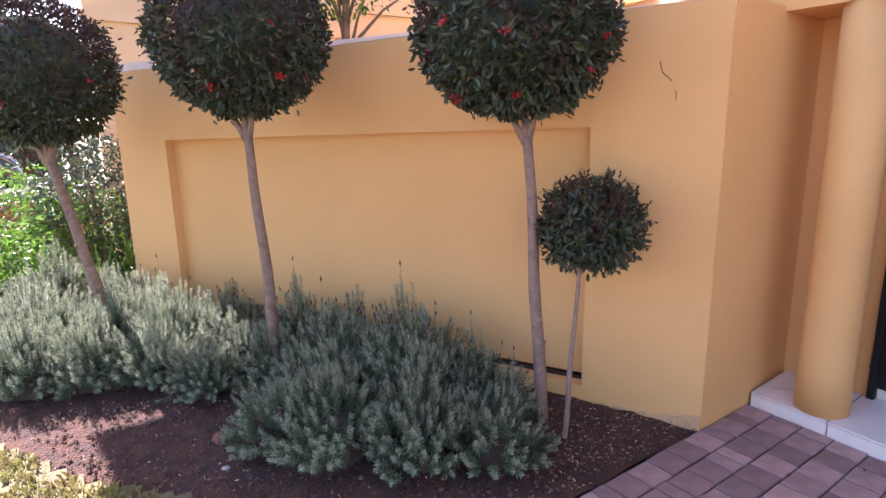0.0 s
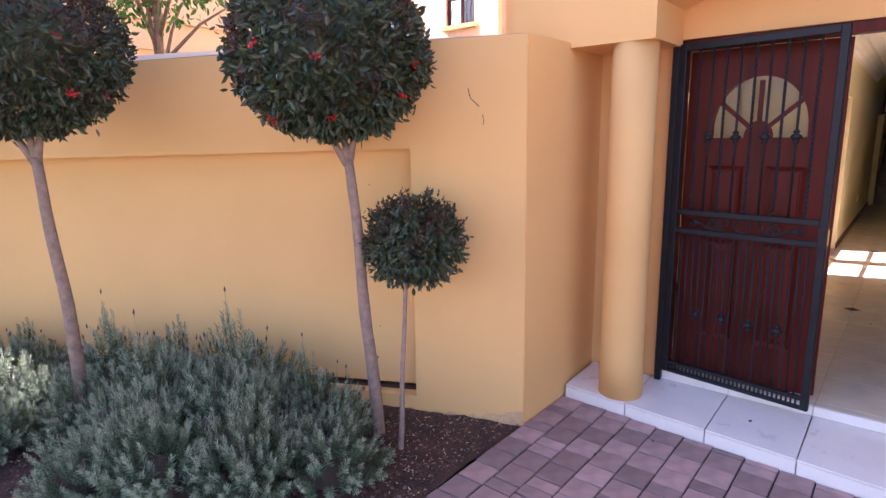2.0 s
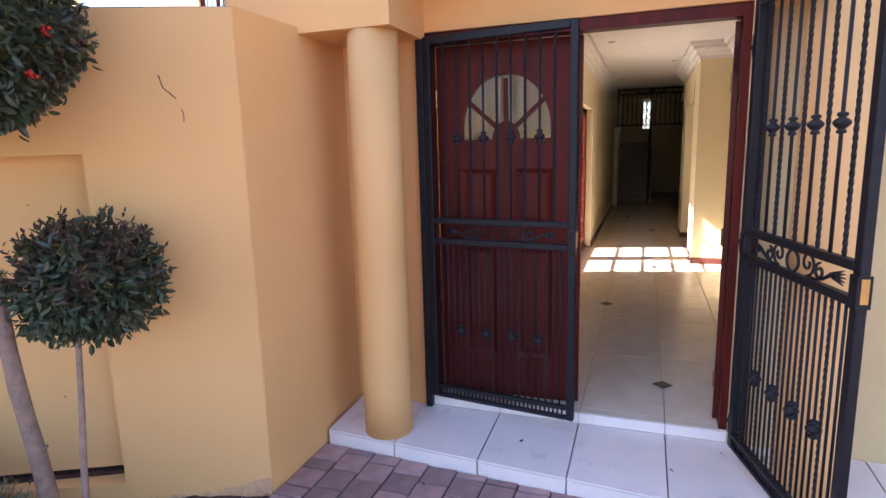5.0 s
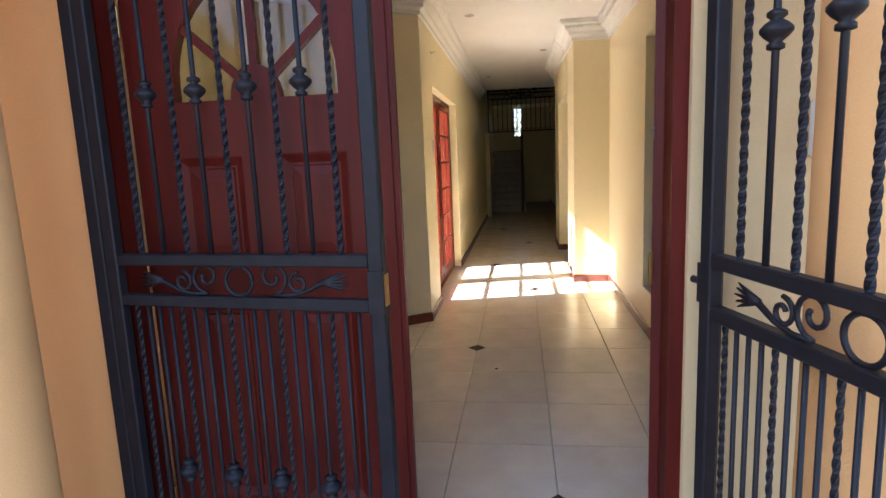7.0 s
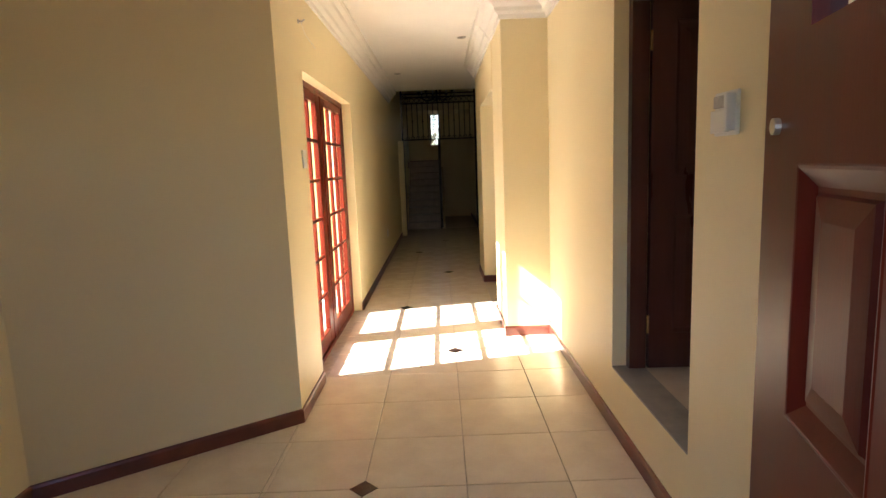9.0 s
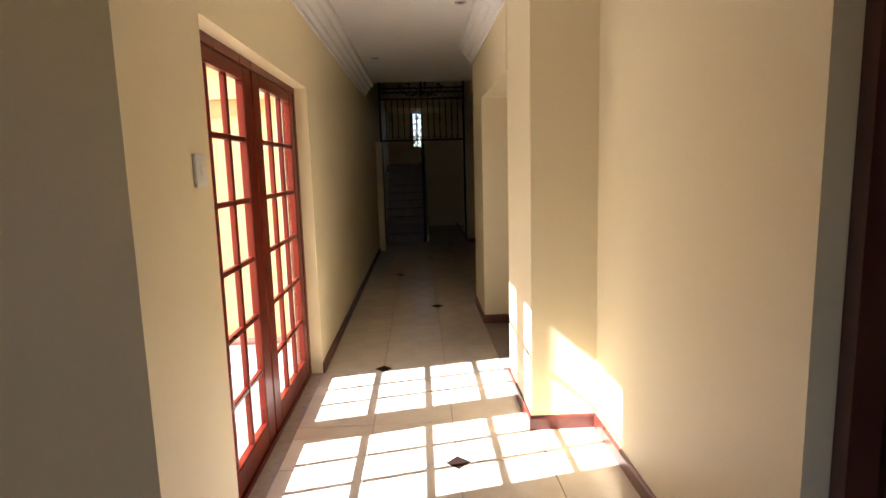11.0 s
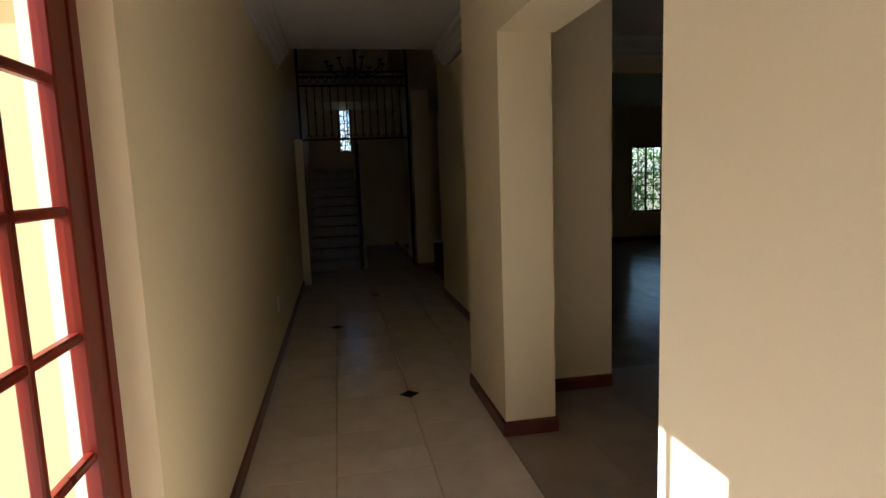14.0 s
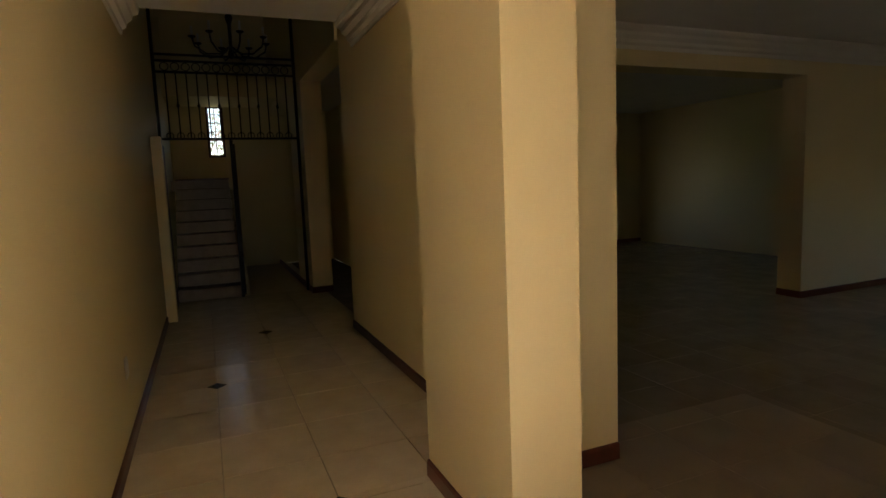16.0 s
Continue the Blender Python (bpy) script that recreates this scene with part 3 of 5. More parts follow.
def gate_leaf(name, label):
    g = thing(name, label, "security gate")

    def rail(nm, x0, x1, z0, z1, y=0.018):
        part(nm, soft_box(x0, x1, -y, y, z0, z1, 0.004, 1), IRON, g)
    rail("hinge_stile", 0, 0.045, 0, GH)
    rail("lock_stile", GW - 0.045, GW, 0, GH)
    rail("top_rail", 0.045, GW - 0.045, GH - 0.045, GH)
    rail("bottom_rail", 0.045, GW - 0.045, 0.0, 0.022)
    rail("bottom_rail", 0.045, GW - 0.045, 0.062, 0.085)
    rail("mid_rail", 0.045, GW - 0.045, 1.030, 1.066)
    rail("mid_rail", 0.045, GW - 0.045, 1.160, 1.196)

    def bar(me, x, z, nm="bar"):
        o = new(nm, me)
        o.location = (x, 0, z)
        o.parent = g
        return o
    pitch = (GW - 0.09) / 10
    for i in range(1, 10):
        x = 0.045 + pitch * i
        plain = i % 2 == 0
        b = bar(UP_P if plain else UP_T, x, 1.178)
        if plain:
            c = new("collar", COLLAR)
            c.location = (0, 0, 0.50)
            c.parent = b
    for i in range(1, 20):
        x = 0.045 + pitch / 2 * i
        b = bar(LO_T if i % 4 == 1 else LO_P, x, 0.072)
        if i in (4, 8, 12, 16):
            c = new("collar", COLLAR)
            c.location = (0, 0, 0.40)
            c.parent = b
    for i in range(1, 32):
        x = 0.045 + (GW - 0.09) / 32 * i
        part("bottom_spike", box(bmesh.new(), x - 0.005, x + 0.005, -0.004, 0.004, 0.02, 0.064), IRON, g)
    z = 1.113
    m = GW / 2
    part("ring", tube(bmesh.new(), spiral(m, z, 0.046, 0.046, 0, 1, 28), 0.0065, 7), IRON, g, smooth=True)
    for s in (-1, 1):
        for pts in (spiral(m + s * 0.115, z + 0.012, 0.052, 0.012, math.pi * (1.5 if s > 0 else 1.5), s * 1.35), spiral(m + s * 0.20, z - 0.004, 0.034, 0.010, math.pi * 0.5, s * 1.2)):
            part("scroll", tube(bmesh.new(), pts, 0.006, 7), IRON, g, smooth=True)
        sc = bmesh.new()
        tube(sc, [(m + s * 0.115, 0, z - 0.040), (m + s * 0.17, 0, z - 0.042), (m + s * 0.22, 0, z - 0.030), (m + s * 0.27, 0, z - 0.005), (m + s * 0.32, 0, z + 0.010)], [0.006, 0.0065, 0.007, 0.008, 0.006], 7)
        for q in range(5):
            a = s * (0.9 - 0.42 * q)
            tube(sc, [(m + s * 0.27, 0, z), (m + s * 0.30, 0, z + 0.012 * math.sin(a)), (m + s * (0.36 - 0.006 * abs(q - 2)), 0.004, z + 0.038 * math.sin(a))], [0.007, 0.008, 0.002], 6)
        part("leaf_scroll", sc, IRON, g, "wrought scroll ending in a leaf", True)
    for zz in (0.12, 1.113, 2.07):
        h = bmesh.new()
        tube(h, [(-0.012, 0, zz - 0.05), (-0.012, 0, zz + 0.05)], 0.014, 10)
        tube(h, [(-0.012, 0, zz), (-0.055, 0, zz)], 0.010, 8)
        part("hinge", h, IRON, g)
    lk_ = bmesh.new()
    box(lk_, GW - 0.044, GW + 0.001, -0.026, 0.026, 1.03, 1.15)
    part("lock_case", lk_, IRON, g)
    part("lock_plate", box(bmesh.new(), GW, GW + 0.004, -0.014, 0.014, 1.05, 1.14), BRASS, g, "brass lock plate")
    return g


left_gate = gate_leaf("security_gate", "black wrought-iron security gate leaf, closed over the door")
left_gate.matrix_basis = pose(4.0, 1.288, 0.02, 0, 0, -97.3)
right_gate = gate_leaf("security_gate", "black wrought-iron security gate leaf, swung open")
right_gate.matrix_basis = pose(3.84, -0.488, 0.02, 0, 0, 195)

# ---- front door ----
LW, LH = 0.888, 2.262


def arch_panel(bm, cx, z0, r, rise, x0, x1, zt, y0, y1, k=24):
    """A board with an arched hole standing on z0."""
    arc = [(cx - r * math.cos(math.pi * i / k), z0 + 0.06 + (rise - 0.06) * math.sin(math.pi * i / k)) for i in range(k + 1)]
    arc = [(cx - r, z0)] + arc + [(cx + r, z0)]
    out = []
    for x, z in arc:
        t = (x - (cx - r)) / (2 * r)
        if z <= z0 + 0.061 and t < 0.5:
            out.append((x0, z))
        elif z <= z0 + 0.061:
            out.append((x1, z))
        else:
            a = math.atan2(z - z0 - 0.06, x - cx)
            c, s = math.cos(a), math.sin(a)
            cand = []
            if c > 1e-6:
                cand.append((x1 - cx) / c)
            if c < -1e-6:
                cand.append((x0 - cx) / c)
            if s > 1e-6:
                cand.append((zt - z0 - 0.06) / s)
            d = min(cand)
            out.append((cx + c * d, z0 + 0.06 + s * d))
    A = [[bm.verts.new((x, y, z)) for x, z in arc] for y in (y0, y1)]
    B = [[bm.verts.new((x, y, z)) for x, z in out] for y in (y0, y1)]
    for i in range(len(arc) - 1):
        bm.faces.new((A[0][i], A[0][i + 1], B[0][i + 1], B[0][i]))
        bm.faces.new((A[1][i + 1], A[1][i], B[1][i], B[1][i + 1]))
        bm.faces.new((A[0][i + 1], A[0][i], A[1][i], A[1][i + 1]))
        bm.faces.new((B[0][i], B[0][i + 1], B[1][i + 1], B[1][i]))
    bmesh.ops.recalc_face_normals(bm, faces=bm.faces[:])


def raised_field(x0, x1, z0, z1, y, out):
    """A raised panel: moulded border, sunk bevel and flat field, on one side of the leaf."""
    bm = bmesh.new()
    rings = []
    for i, h in ((0, 0.0), (0, 0.0062), (0.003, 0.0075), (0.007, 0.0068), (0.032, -0.0045), (0.040, -0.0045), (0.044, 0.0), (0.075, 0.0035)):
        rings.append([bm.verts.new((x, y + out * h, z)) for x, z in ((x0 + i, z0 + i), (x1 - i, z0 + i), (x1 - i, z1 - i), (x0 + i, z1 - i))])
    for a, b in zip(rings, rings[1:]):
        for k in range(4):
            bm.faces.new((a[k], a[(k + 1) % 4], b[(k + 1) % 4], b[k]))
    bm.faces.new(rings[-1])
    bmesh.ops.recalc_face_normals(bm, faces=bm.faces[:])
    return bm


def door_leaf(label):
    d = thing("front_door", label, "door", group="front double door")
    bm = bmesh.new()
    T = 0.021
    SZ = 1.685
    xs = [0, 0.145, 0.385, 0.505, 0.745, LW]
    zs = [0, 0.27, 1.0, 1.13, 1.505, SZ]
    for i in range(5):
        for j in range(5):
            hole = i in (1, 3) and j in (1, 3)
            t = 0.003 if hole else T
            box(bm, xs[i], xs[i + 1], -t, t, zs[j], zs[j + 1])
    r, rise = 0.28, 0.392
    cx = LW / 2
    arch_panel(bm, cx, SZ, r, rise, 0, LW, LH, -T, T)
    for x0_, x1_ in ((0, 0.11), (LW - 0.11, LW)):
        box(bm, x0_, x1_, -T + 0.0005, T - 0.0005, SZ + 0.30, LH)
    part("leaf", bm, MAHOGANY, d)
    for i in (1, 3):
        for j in (1, 3):
            for y, o in ((-0.012, -1), (0.012, 1)):
                part("raised_panel", raised_field(xs[i], xs[i + 1], zs[j], zs[j + 1], y, o * 1.4), MAHOGANY, d)
    hub = bmesh.new()
    prof = [(cx + 0.085 * math.cos(math.pi * k / 14), SZ + 0.11 * math.sin(math.pi * k / 14)) for k in range(15)]
    f = [[hub.verts.new((x, y, z)) for x, z in prof] for y in (-0.018, 0.018)]
    hub.faces.new(f[0])
    hub.faces.new(f[1][::-1])
    for k in range(14):
        hub.faces.new((f[0][k], f[1][k], f[1][k + 1], f[0][k + 1]))
    hub.faces.new((f[0][14], f[1][14], f[1][0], f[0][0]))
    bmesh.ops.recalc_face_normals(hub, faces=hub.faces[:])
    part("window_hub", hub, MAHOGANY, d, "half-round wooden hub of the fan light")
    for a in (42, 90, 138):
        c, s = math.cos(radians(a)), math.sin(radians(a))
        mb = bmesh.new()
        L = 0.40 if a != 90 else 0.375
        box(mb, 0.05, L - 0.03, -0.014, 0.014, -0.013, 0.013, Matrix.Translation((cx, 0, SZ + 0.02)) @ Matrix(((c, 0, -s, 0), (0, 1, 0, 0), (s, 0, c, 0), (0, 0, 0, 1))))
        part("muntin", mb, MAHOGANY, d)
    gl = bmesh.new()
    prof = [(cx - r, SZ), (cx + r, SZ)] + [(cx + r * math.cos(math.pi * k / 20), SZ + 0.06 + (rise - 0.06) * math.sin(math.pi * k / 20)) for k in range(21)]
    gl.faces.new([gl.verts.new((x, 0, z)) for x, z in prof])
    pane = part("pane", gl, GLASS, d, "clear arched fan-light glass")
    pane.visible_shadow = False
    return d


door_l = door_leaf("dark red mahogany panelled door with a fan light, closed")
door_l.matrix_basis = pose(4.185, 1.266, 0.008, 0, 0, -90)
part("meeting_bead", box(bmesh.new(), LW - 0.002, LW + 0.020, -0.012, 0.012, 0.004, LH), MAHOGANY, door_l, "red wooden bead on the closing edge")
door_r = door_leaf("dark red mahogany panelled door with a fan light, standing open")
door_r.matrix_basis = pose(4.172, -0.452, 0.008, 0, 0, -12.7)
for ob, s in ((door_l, 1), (door_r, -1)):
    for zz in (0.25, 1.1, 1.95):
        hb = bmesh.new()
        tube(hb, [(-0.006, -0.024 * s, zz - 0.05), (-0.006, -0.024 * s, zz + 0.05)], 0.007, 8)
        part("hinge", hb, BRASS, ob)
kn = bmesh.new()
for y in (-0.03, 0.03):
    tube(kn, [(LW - 0.06, 0, 1.56), (LW - 0.06, y, 1.56)], 0.013, 12)
part("deadbolt", kn, STEEL, door_r, "round metal bolt cover")
part("edge_plate", box(bmesh.new(), LW, LW + 0.002, -0.012, 0.012, 1.535, 1.635), BRASS, door_l, "brass bolt plate on the door edge")

fr = bmesh.new()
box(fr, 4.055, 4.155, DY1 - 0.042, DY1, 0, HEAD)
box(fr, 4.055, 4.150, DY0, DY0 + 0.042, 0, HEAD)
box(fr, 4.055, 4.155, DY0 + 0.042, DY1 - 0.042, HEAD - 0.066, HEAD)
structure("door_frame", fr, MAHOGANY, "dark red wooden frame of the front double door", "door frame")
for y0_, y1_ in ((1.292, 1.336), (-0.58, -0.535)):
    structure("gate_post", soft_box(3.982, 4.029, y0_, y1_, -0.066, 2.30, 0.004, 1), IRON, "black iron gate post fixed to the wall", "gate post")
th = structure("threshold", box(bmesh.new(), 4.034, 4.05, DY0, DY1, -0.078, -0.003), GROUT, "white tiled threshold riser", "threshold")
for a, b in ((1.31, 0.836), (0.836, 0.336), (0.336, -0.166), (-0.166, -0.495)):
    part("riser_tile", box(bmesh.new(), 4.029, 4.046, b + 0.003, a - 0.003, -0.064, 0.0), PORCHTILE, th)

# ---- glazed courtyard doors ----
FX0, FX1, FY = 7.99, 10.14, 0.90


def sheet_y(x0, x1, z0, z1, y=0.0):
    bm = bmesh.new()
    bm.faces.new([bm.verts.new(v) for v in ((x0, y, z0), (x1, y, z0), (x1, y, z1), (x0, y, z1))])
    return bm


def sheet_x(y0, y1, z0, z1, x=0.0):
    bm = bmesh.new()
    bm.faces.new([bm.verts.new(v) for v in ((x, y1, z0), (x, y0, z0), (x, y0, z1), (x, y1, z1))])
    return bm


def french_doors():
    f = structure("door_frame_courtyard", box(bmesh.new(), FX0, FX0 + 0.05, FY, FY + 0.09, 0, 2.20), REDWOOD, "red varnished frame of the glazed double door", "door frame")
    part("jamb", box(bmesh.new(), FX1 - 0.05, FX1, FY, FY + 0.09, 0, 2.20), REDWOOD, f)
    part("head", box(bmesh.new(), FX0 + 0.05, FX1 - 0.05, FY, FY + 0.09, 2.155, 2.20), REDWOOD, f)
    part("sill", box(bmesh.new(), FX0 + 0.05, FX1 - 0.05, FY, FY + 0.12, -0.004, 0.025), REDWOOD, f)
    w = (FX1 - FX0 - 0.10) / 2 - 0.002
    z0, z1 = 0.028, 2.152
    sl, sr, tr, br, mu = 0.105, 0.145, 0.070, 0.135, 0.028
    for n in range(2):
        d = thing("glazed_door", "red varnished wooden door glazed with small panes", "door", (FX0 + 0.051 + n * (w + 0.002), FY + 0.028 + (0.0 if n else 0.006), 0), group="courtyard doors")

        def piece(nm, x0, x1, a, b, dep=0.022):
            part(nm, soft_box(x0, x1, -dep, dep, a, b, 0.005, 1), REDWOOD, d)
        if n:
            sl, sr = sr, sl
        piece("stile", 0, sl, z0, z1)
        piece("stile", w - sr, w, z0, z1)
        piece("top_rail", sl, w - sr, z1 - tr, z1)
        piece("bottom_rail", sl, w - sr, z0, z0 + br)
        gx0, gx1, gz0, gz1 = sl, w - sr, z0 + br, z1 - tr
        pw, ph = (gx1 - gx0 - 2 * mu) / 3, (gz1 - gz0 - 5 * mu) / 6
        for i in range(1, 3):
            x = gx0 + i * pw + (i - 1) * mu
            piece("muntin", x, x + mu, gz0, gz1, 0.016)
        for j in range(1, 6):
            z = gz0 + j * ph + (j - 1) * mu
            piece("muntin", gx0, gx1, z, z + mu, 0.0145)
        for i in range(3):
            for j in range(6):
                x, z = gx0 + i * (pw + mu), gz0 + j * (ph + mu)
                p = part("pane", sheet_y(x, x + pw, z, z + ph), GLASS, d)
                p.visible_shadow = False


french_doors()


# ---- passage fittings ----
def downlight(x, y):
    t = thing("ceiling_light", "small round recessed ceiling downlight, unlit", "ceiling light", (x, y, 2.92), group="downlights")
    part("ring", lathe(bmesh.new(), [(0.030, 0.0), (0.036, -0.010), (0.046, -0.008), (0.050, 0.0)], seg=24), STEEL, t, "steel ring", True)
    part("lamp", lathe(bmesh.new(), [(0.001, -0.002), (0.020, -0.004), (0.029, -0.001)], seg=20), DARKPLASTIC, t)


for x, y in ((8.44, 0.452), (10.62, -0.384), (12.90, 0.486), (6.3, -0.40)):
    downlight(x, y)


def wall_plate(name, label, x, y, z, w, h, face, extra):
    t = thing(name, label, name.replace("_", " "), (x, y, z), 0 if face < 0 else 180)
    part("plate", soft_box(-w / 2, w / 2, -0.010, 0, -h / 2, h / 2, 0.003), PLASTIC, t)
    for nm, bx, mt in extra:
        part(nm, soft_box(*bx, 0.002, 1), mt, t)
    return t


wall_plate("light_switch", "white plastic light switch on the cream wall", 7.93, 0.809, 1.607, 0.10, 0.122, -1, [("rocker", (-0.012, 0.012, -0.015, -0.009, -0.02, 0.022), PLASTIC), ("surround", (-0.036, 0.036, -0.0115, -0.009, -0.042, 0.046), PLASTIC)])
wall_plate("power_socket", "white plastic socket low on the cream wall", 13.40, 0.809, 0.465, 0.09, 0.12, -1, [("cover", (-0.03, 0.03, -0.014, -0.009, -0.04, 0.03), PLASTIC), ("switch", (-0.01, 0.01, -0.016, -0.009, 0.035, 0.05), PLASTIC)])
kp = wall_plate("alarm_keypad", "white plastic alarm keypad with an open flap", 5.97, -1.031, 1.66, 0.15, 0.14, 1, [("display", (-0.06, 0.06, -0.022, -0.009, 0.02, 0.058), PALEROCK), ("body", (-0.07, 0.03, -0.026, -0.009, -0.06, 0.012), PLASTIC), ("flap", (0.045, 0.062, -0.04, -0.009, -0.055, 0.06), PLASTIC)])
hk = thing("wall_hook", "small metal hook with a loose wire", "hook", (8.04, 0.809, 2.51))
hb = bmesh.new()
tube(hb, [(0, 0, 0), (0, -0.03, 0), (0, -0.045, 0.012)], 0.006, 8)
tube(hb, [(0, 0.0, 0.0), (0, -0.006, 0)], 0.014, 12)
part("hook", hb, STEEL, hk, smooth=True)
wr = bmesh.new()
tube(wr, [(0.0, -0.02, -0.005), (0.15, -0.008, -0.045), (0.32, -0.004, -0.06), (0.5, -0.003, -0.075)], 0.0018, 5)
part("wire", wr, PLASTIC, hk)

ic = thing("intercom", "white plastic intercom panel on the front wall", "intercom", (4.03, -0.86, 1.51), -90)
part("case", soft_box(-0.062, 0.062, -0.030, 0, -0.075, 0.075, 0.005), PLASTIC, ic)
part("speaker", soft_box(-0.040, 0.040, -0.033, -0.028, 0.012, 0.055, 0.002, 1), PALEROCK, ic, "pale grey speaker grille")
part("button", soft_box(-0.018, 0.018, -0.035, -0.028, -0.050, -0.020, 0.002, 1), PLASTIC, ic)

# raised doorway: reveal lining, sill and an inner door standing open
structure("window_sill", box(bmesh.new(), 6.205, 7.195, -1.2, -1.029, 0.358, 0.366), STONE, "grey tiled sill of the raised doorway", "sill")
bm = box(bmesh.new(), 7.14, 7.195, -1.20, -1.11, 0.367, 2.365)
box(bm, 6.205, 7.14, -1.20, -1.11, 2.32, 2.365)
structure("door_frame_side", bm, DARKWOOD, "dark wooden frame of the raised doorway", "door frame")


def inner_door():
    d = thing("inner_door", "dark wooden panelled inner door standing open", "door", (7.145, -1.21, 0.373), -92)
    bm = bmesh.new()
    xs, zs = [0, 0.12, 0.36, 0.44, 0.68, 0.80], [0, 0.2, 0.85, 1.05, 1.85, 1.97]
    for i in range(5):
        for j in range(5):
            t = 0.010 if i in (1, 3) and j in (1, 3) else 0.02
            box(bm, xs[i], xs[i + 1], -t, t, zs[j], zs[j + 1])
    part("leaf", bm, DARKWOOD, d)
    for i in (1, 3):
        for j in (1, 3):
            for y, o in ((-0.01, -1.3), (0.01, 1.3)):
                part("raised_panel", raised_field(xs[i], xs[i + 1], zs[j], zs[j + 1], y, o), DARKWOOD, d)
    hb = bmesh.new()
    for z in (0.25, 1.75):
        tube(hb, [(-0.005, -0.02, z - 0.05), (-0.005, -0.02, z + 0.05)], 0.007, 8)
    part("hinges", hb, BRASS, d)


inner_door()

# ---- stair hall ----
SX, SY0, SY1, RISE, GO = 18.05, -0.10, 0.74, 0.17, 0.25
st = thing("staircase", "straight cream tiled staircase up to a landing", "staircase")
for i in range(10):
    x = SX + GO * i
    x1 = 21.39 if i == 9 else x + GO
    part("step", soft_box(x, 21.39 if i == 9 else x1 + 0.0, SY0 if i < 9 else SY0, SY1 if i < 9 else 0.825, 0.0 if i < 9 else 1.5, RISE * (i + 1) - 0.025, 0.003, 1), STAIR, st)
    part("nosing", soft_box(x - 0.02, x1, SY0 - 0.01, SY1, RISE * (i + 1) - 0.025, RISE * (i + 1), 0.006, 1), DARKWOOD if i == 9 else STAIR, st, "dark wooden landing nosing" if i == 9 else "")
sw = bmesh.new()
pts = [(SX + 0.02, 0.0), (SX + 2.3, 0.0), (SX + 2.3, 1.5), (SX + 0.02, 0.14)]
a = [[sw.verts.new((x, y, z)) for x, z in pts] for y in (SY0 - 0.08, SY0 - 0.012)]
sw.faces.new(a[0])
sw.faces.new(a[1][::-1])
for k in range(4):
    sw.faces.new((a[0][k], a[0][(k + 1) % 4], a[1][(k + 1) % 4], a[1][k]))
bmesh.ops.recalc_face_normals(sw, faces=sw.faces[:])
part("side_wall", sw, CREAM, st)


def iron_screen():
    t = thing("iron_screen", "black wrought-iron security screen across the stair foot", "security screen", (17.98, 0, 0))
    for y, z0, z1, nm in ((0.775, 0, 3.9, "post"), (-0.085, 0, 2.17, "post"), (-0.975, 0, 3.9, "post")):
        part(nm, soft_box(-0.02, 0.02, y - 0.02, y + 0.02, z0, z1, 0.004, 1), IRON, t)
    for z in (2.17, 3.02, 3.16, 3.24):
        part("rail", soft_box(-0.014, 0.014, -0.955, 0.755, z - 0.014, z + 0.014, 0.003, 1), IRON, t)
    for i in range(13):
        y = 0.775 - 1.75 * (i + 1) / 14
        bm = tube(bmesh.new(), [(0, y, 2.17), (0, y, 3.02)], 0.009, 7)
        if i % 2:
            lathe(bm, [(0.009, -0.03), (0.022, 0), (0.009, 0.03)], (0, y, 2.60), 8)
        part("bar", bm, IRON, t)
        for zc, rr in ((2.21, 0.042), (3.09, 0.05)):
            part("scroll", tube(bmesh.new(), [(0, y + rr * math.cos(2 * math.pi * k / 14), zc + rr * math.sin(2 * math.pi * k / 14)) for k in range(15)], 0.006, 5), IRON, t)
    part("latch", soft_box(-0.03, -0.02, 0.735, 0.765, 0.93, 1.05, 0.003, 1), STEEL, t, "pale metal latch plate")
    # gate folded back along the side of the stair
    gt = bmesh.new()
    for x in (0.02, 0.9):
        box(gt, x, x + 0.03, -0.13, -0.105, 0.03, 2.1)
    for z in (0.05, 1.0, 2.07):
        box(gt, 0.05, 0.9, -0.128, -0.108, z, z + 0.03)
    part("gate_frame", gt, IRON, t)
    for i in range(1, 8):
        part("gate_bar", tube(bmesh.new(), [(0.05 + 0.106 * i, -0.118, 0.05), (0.05 + 0.106 * i, -0.118, 2.08)], 0.008, 6), IRON, t)


iron_screen()


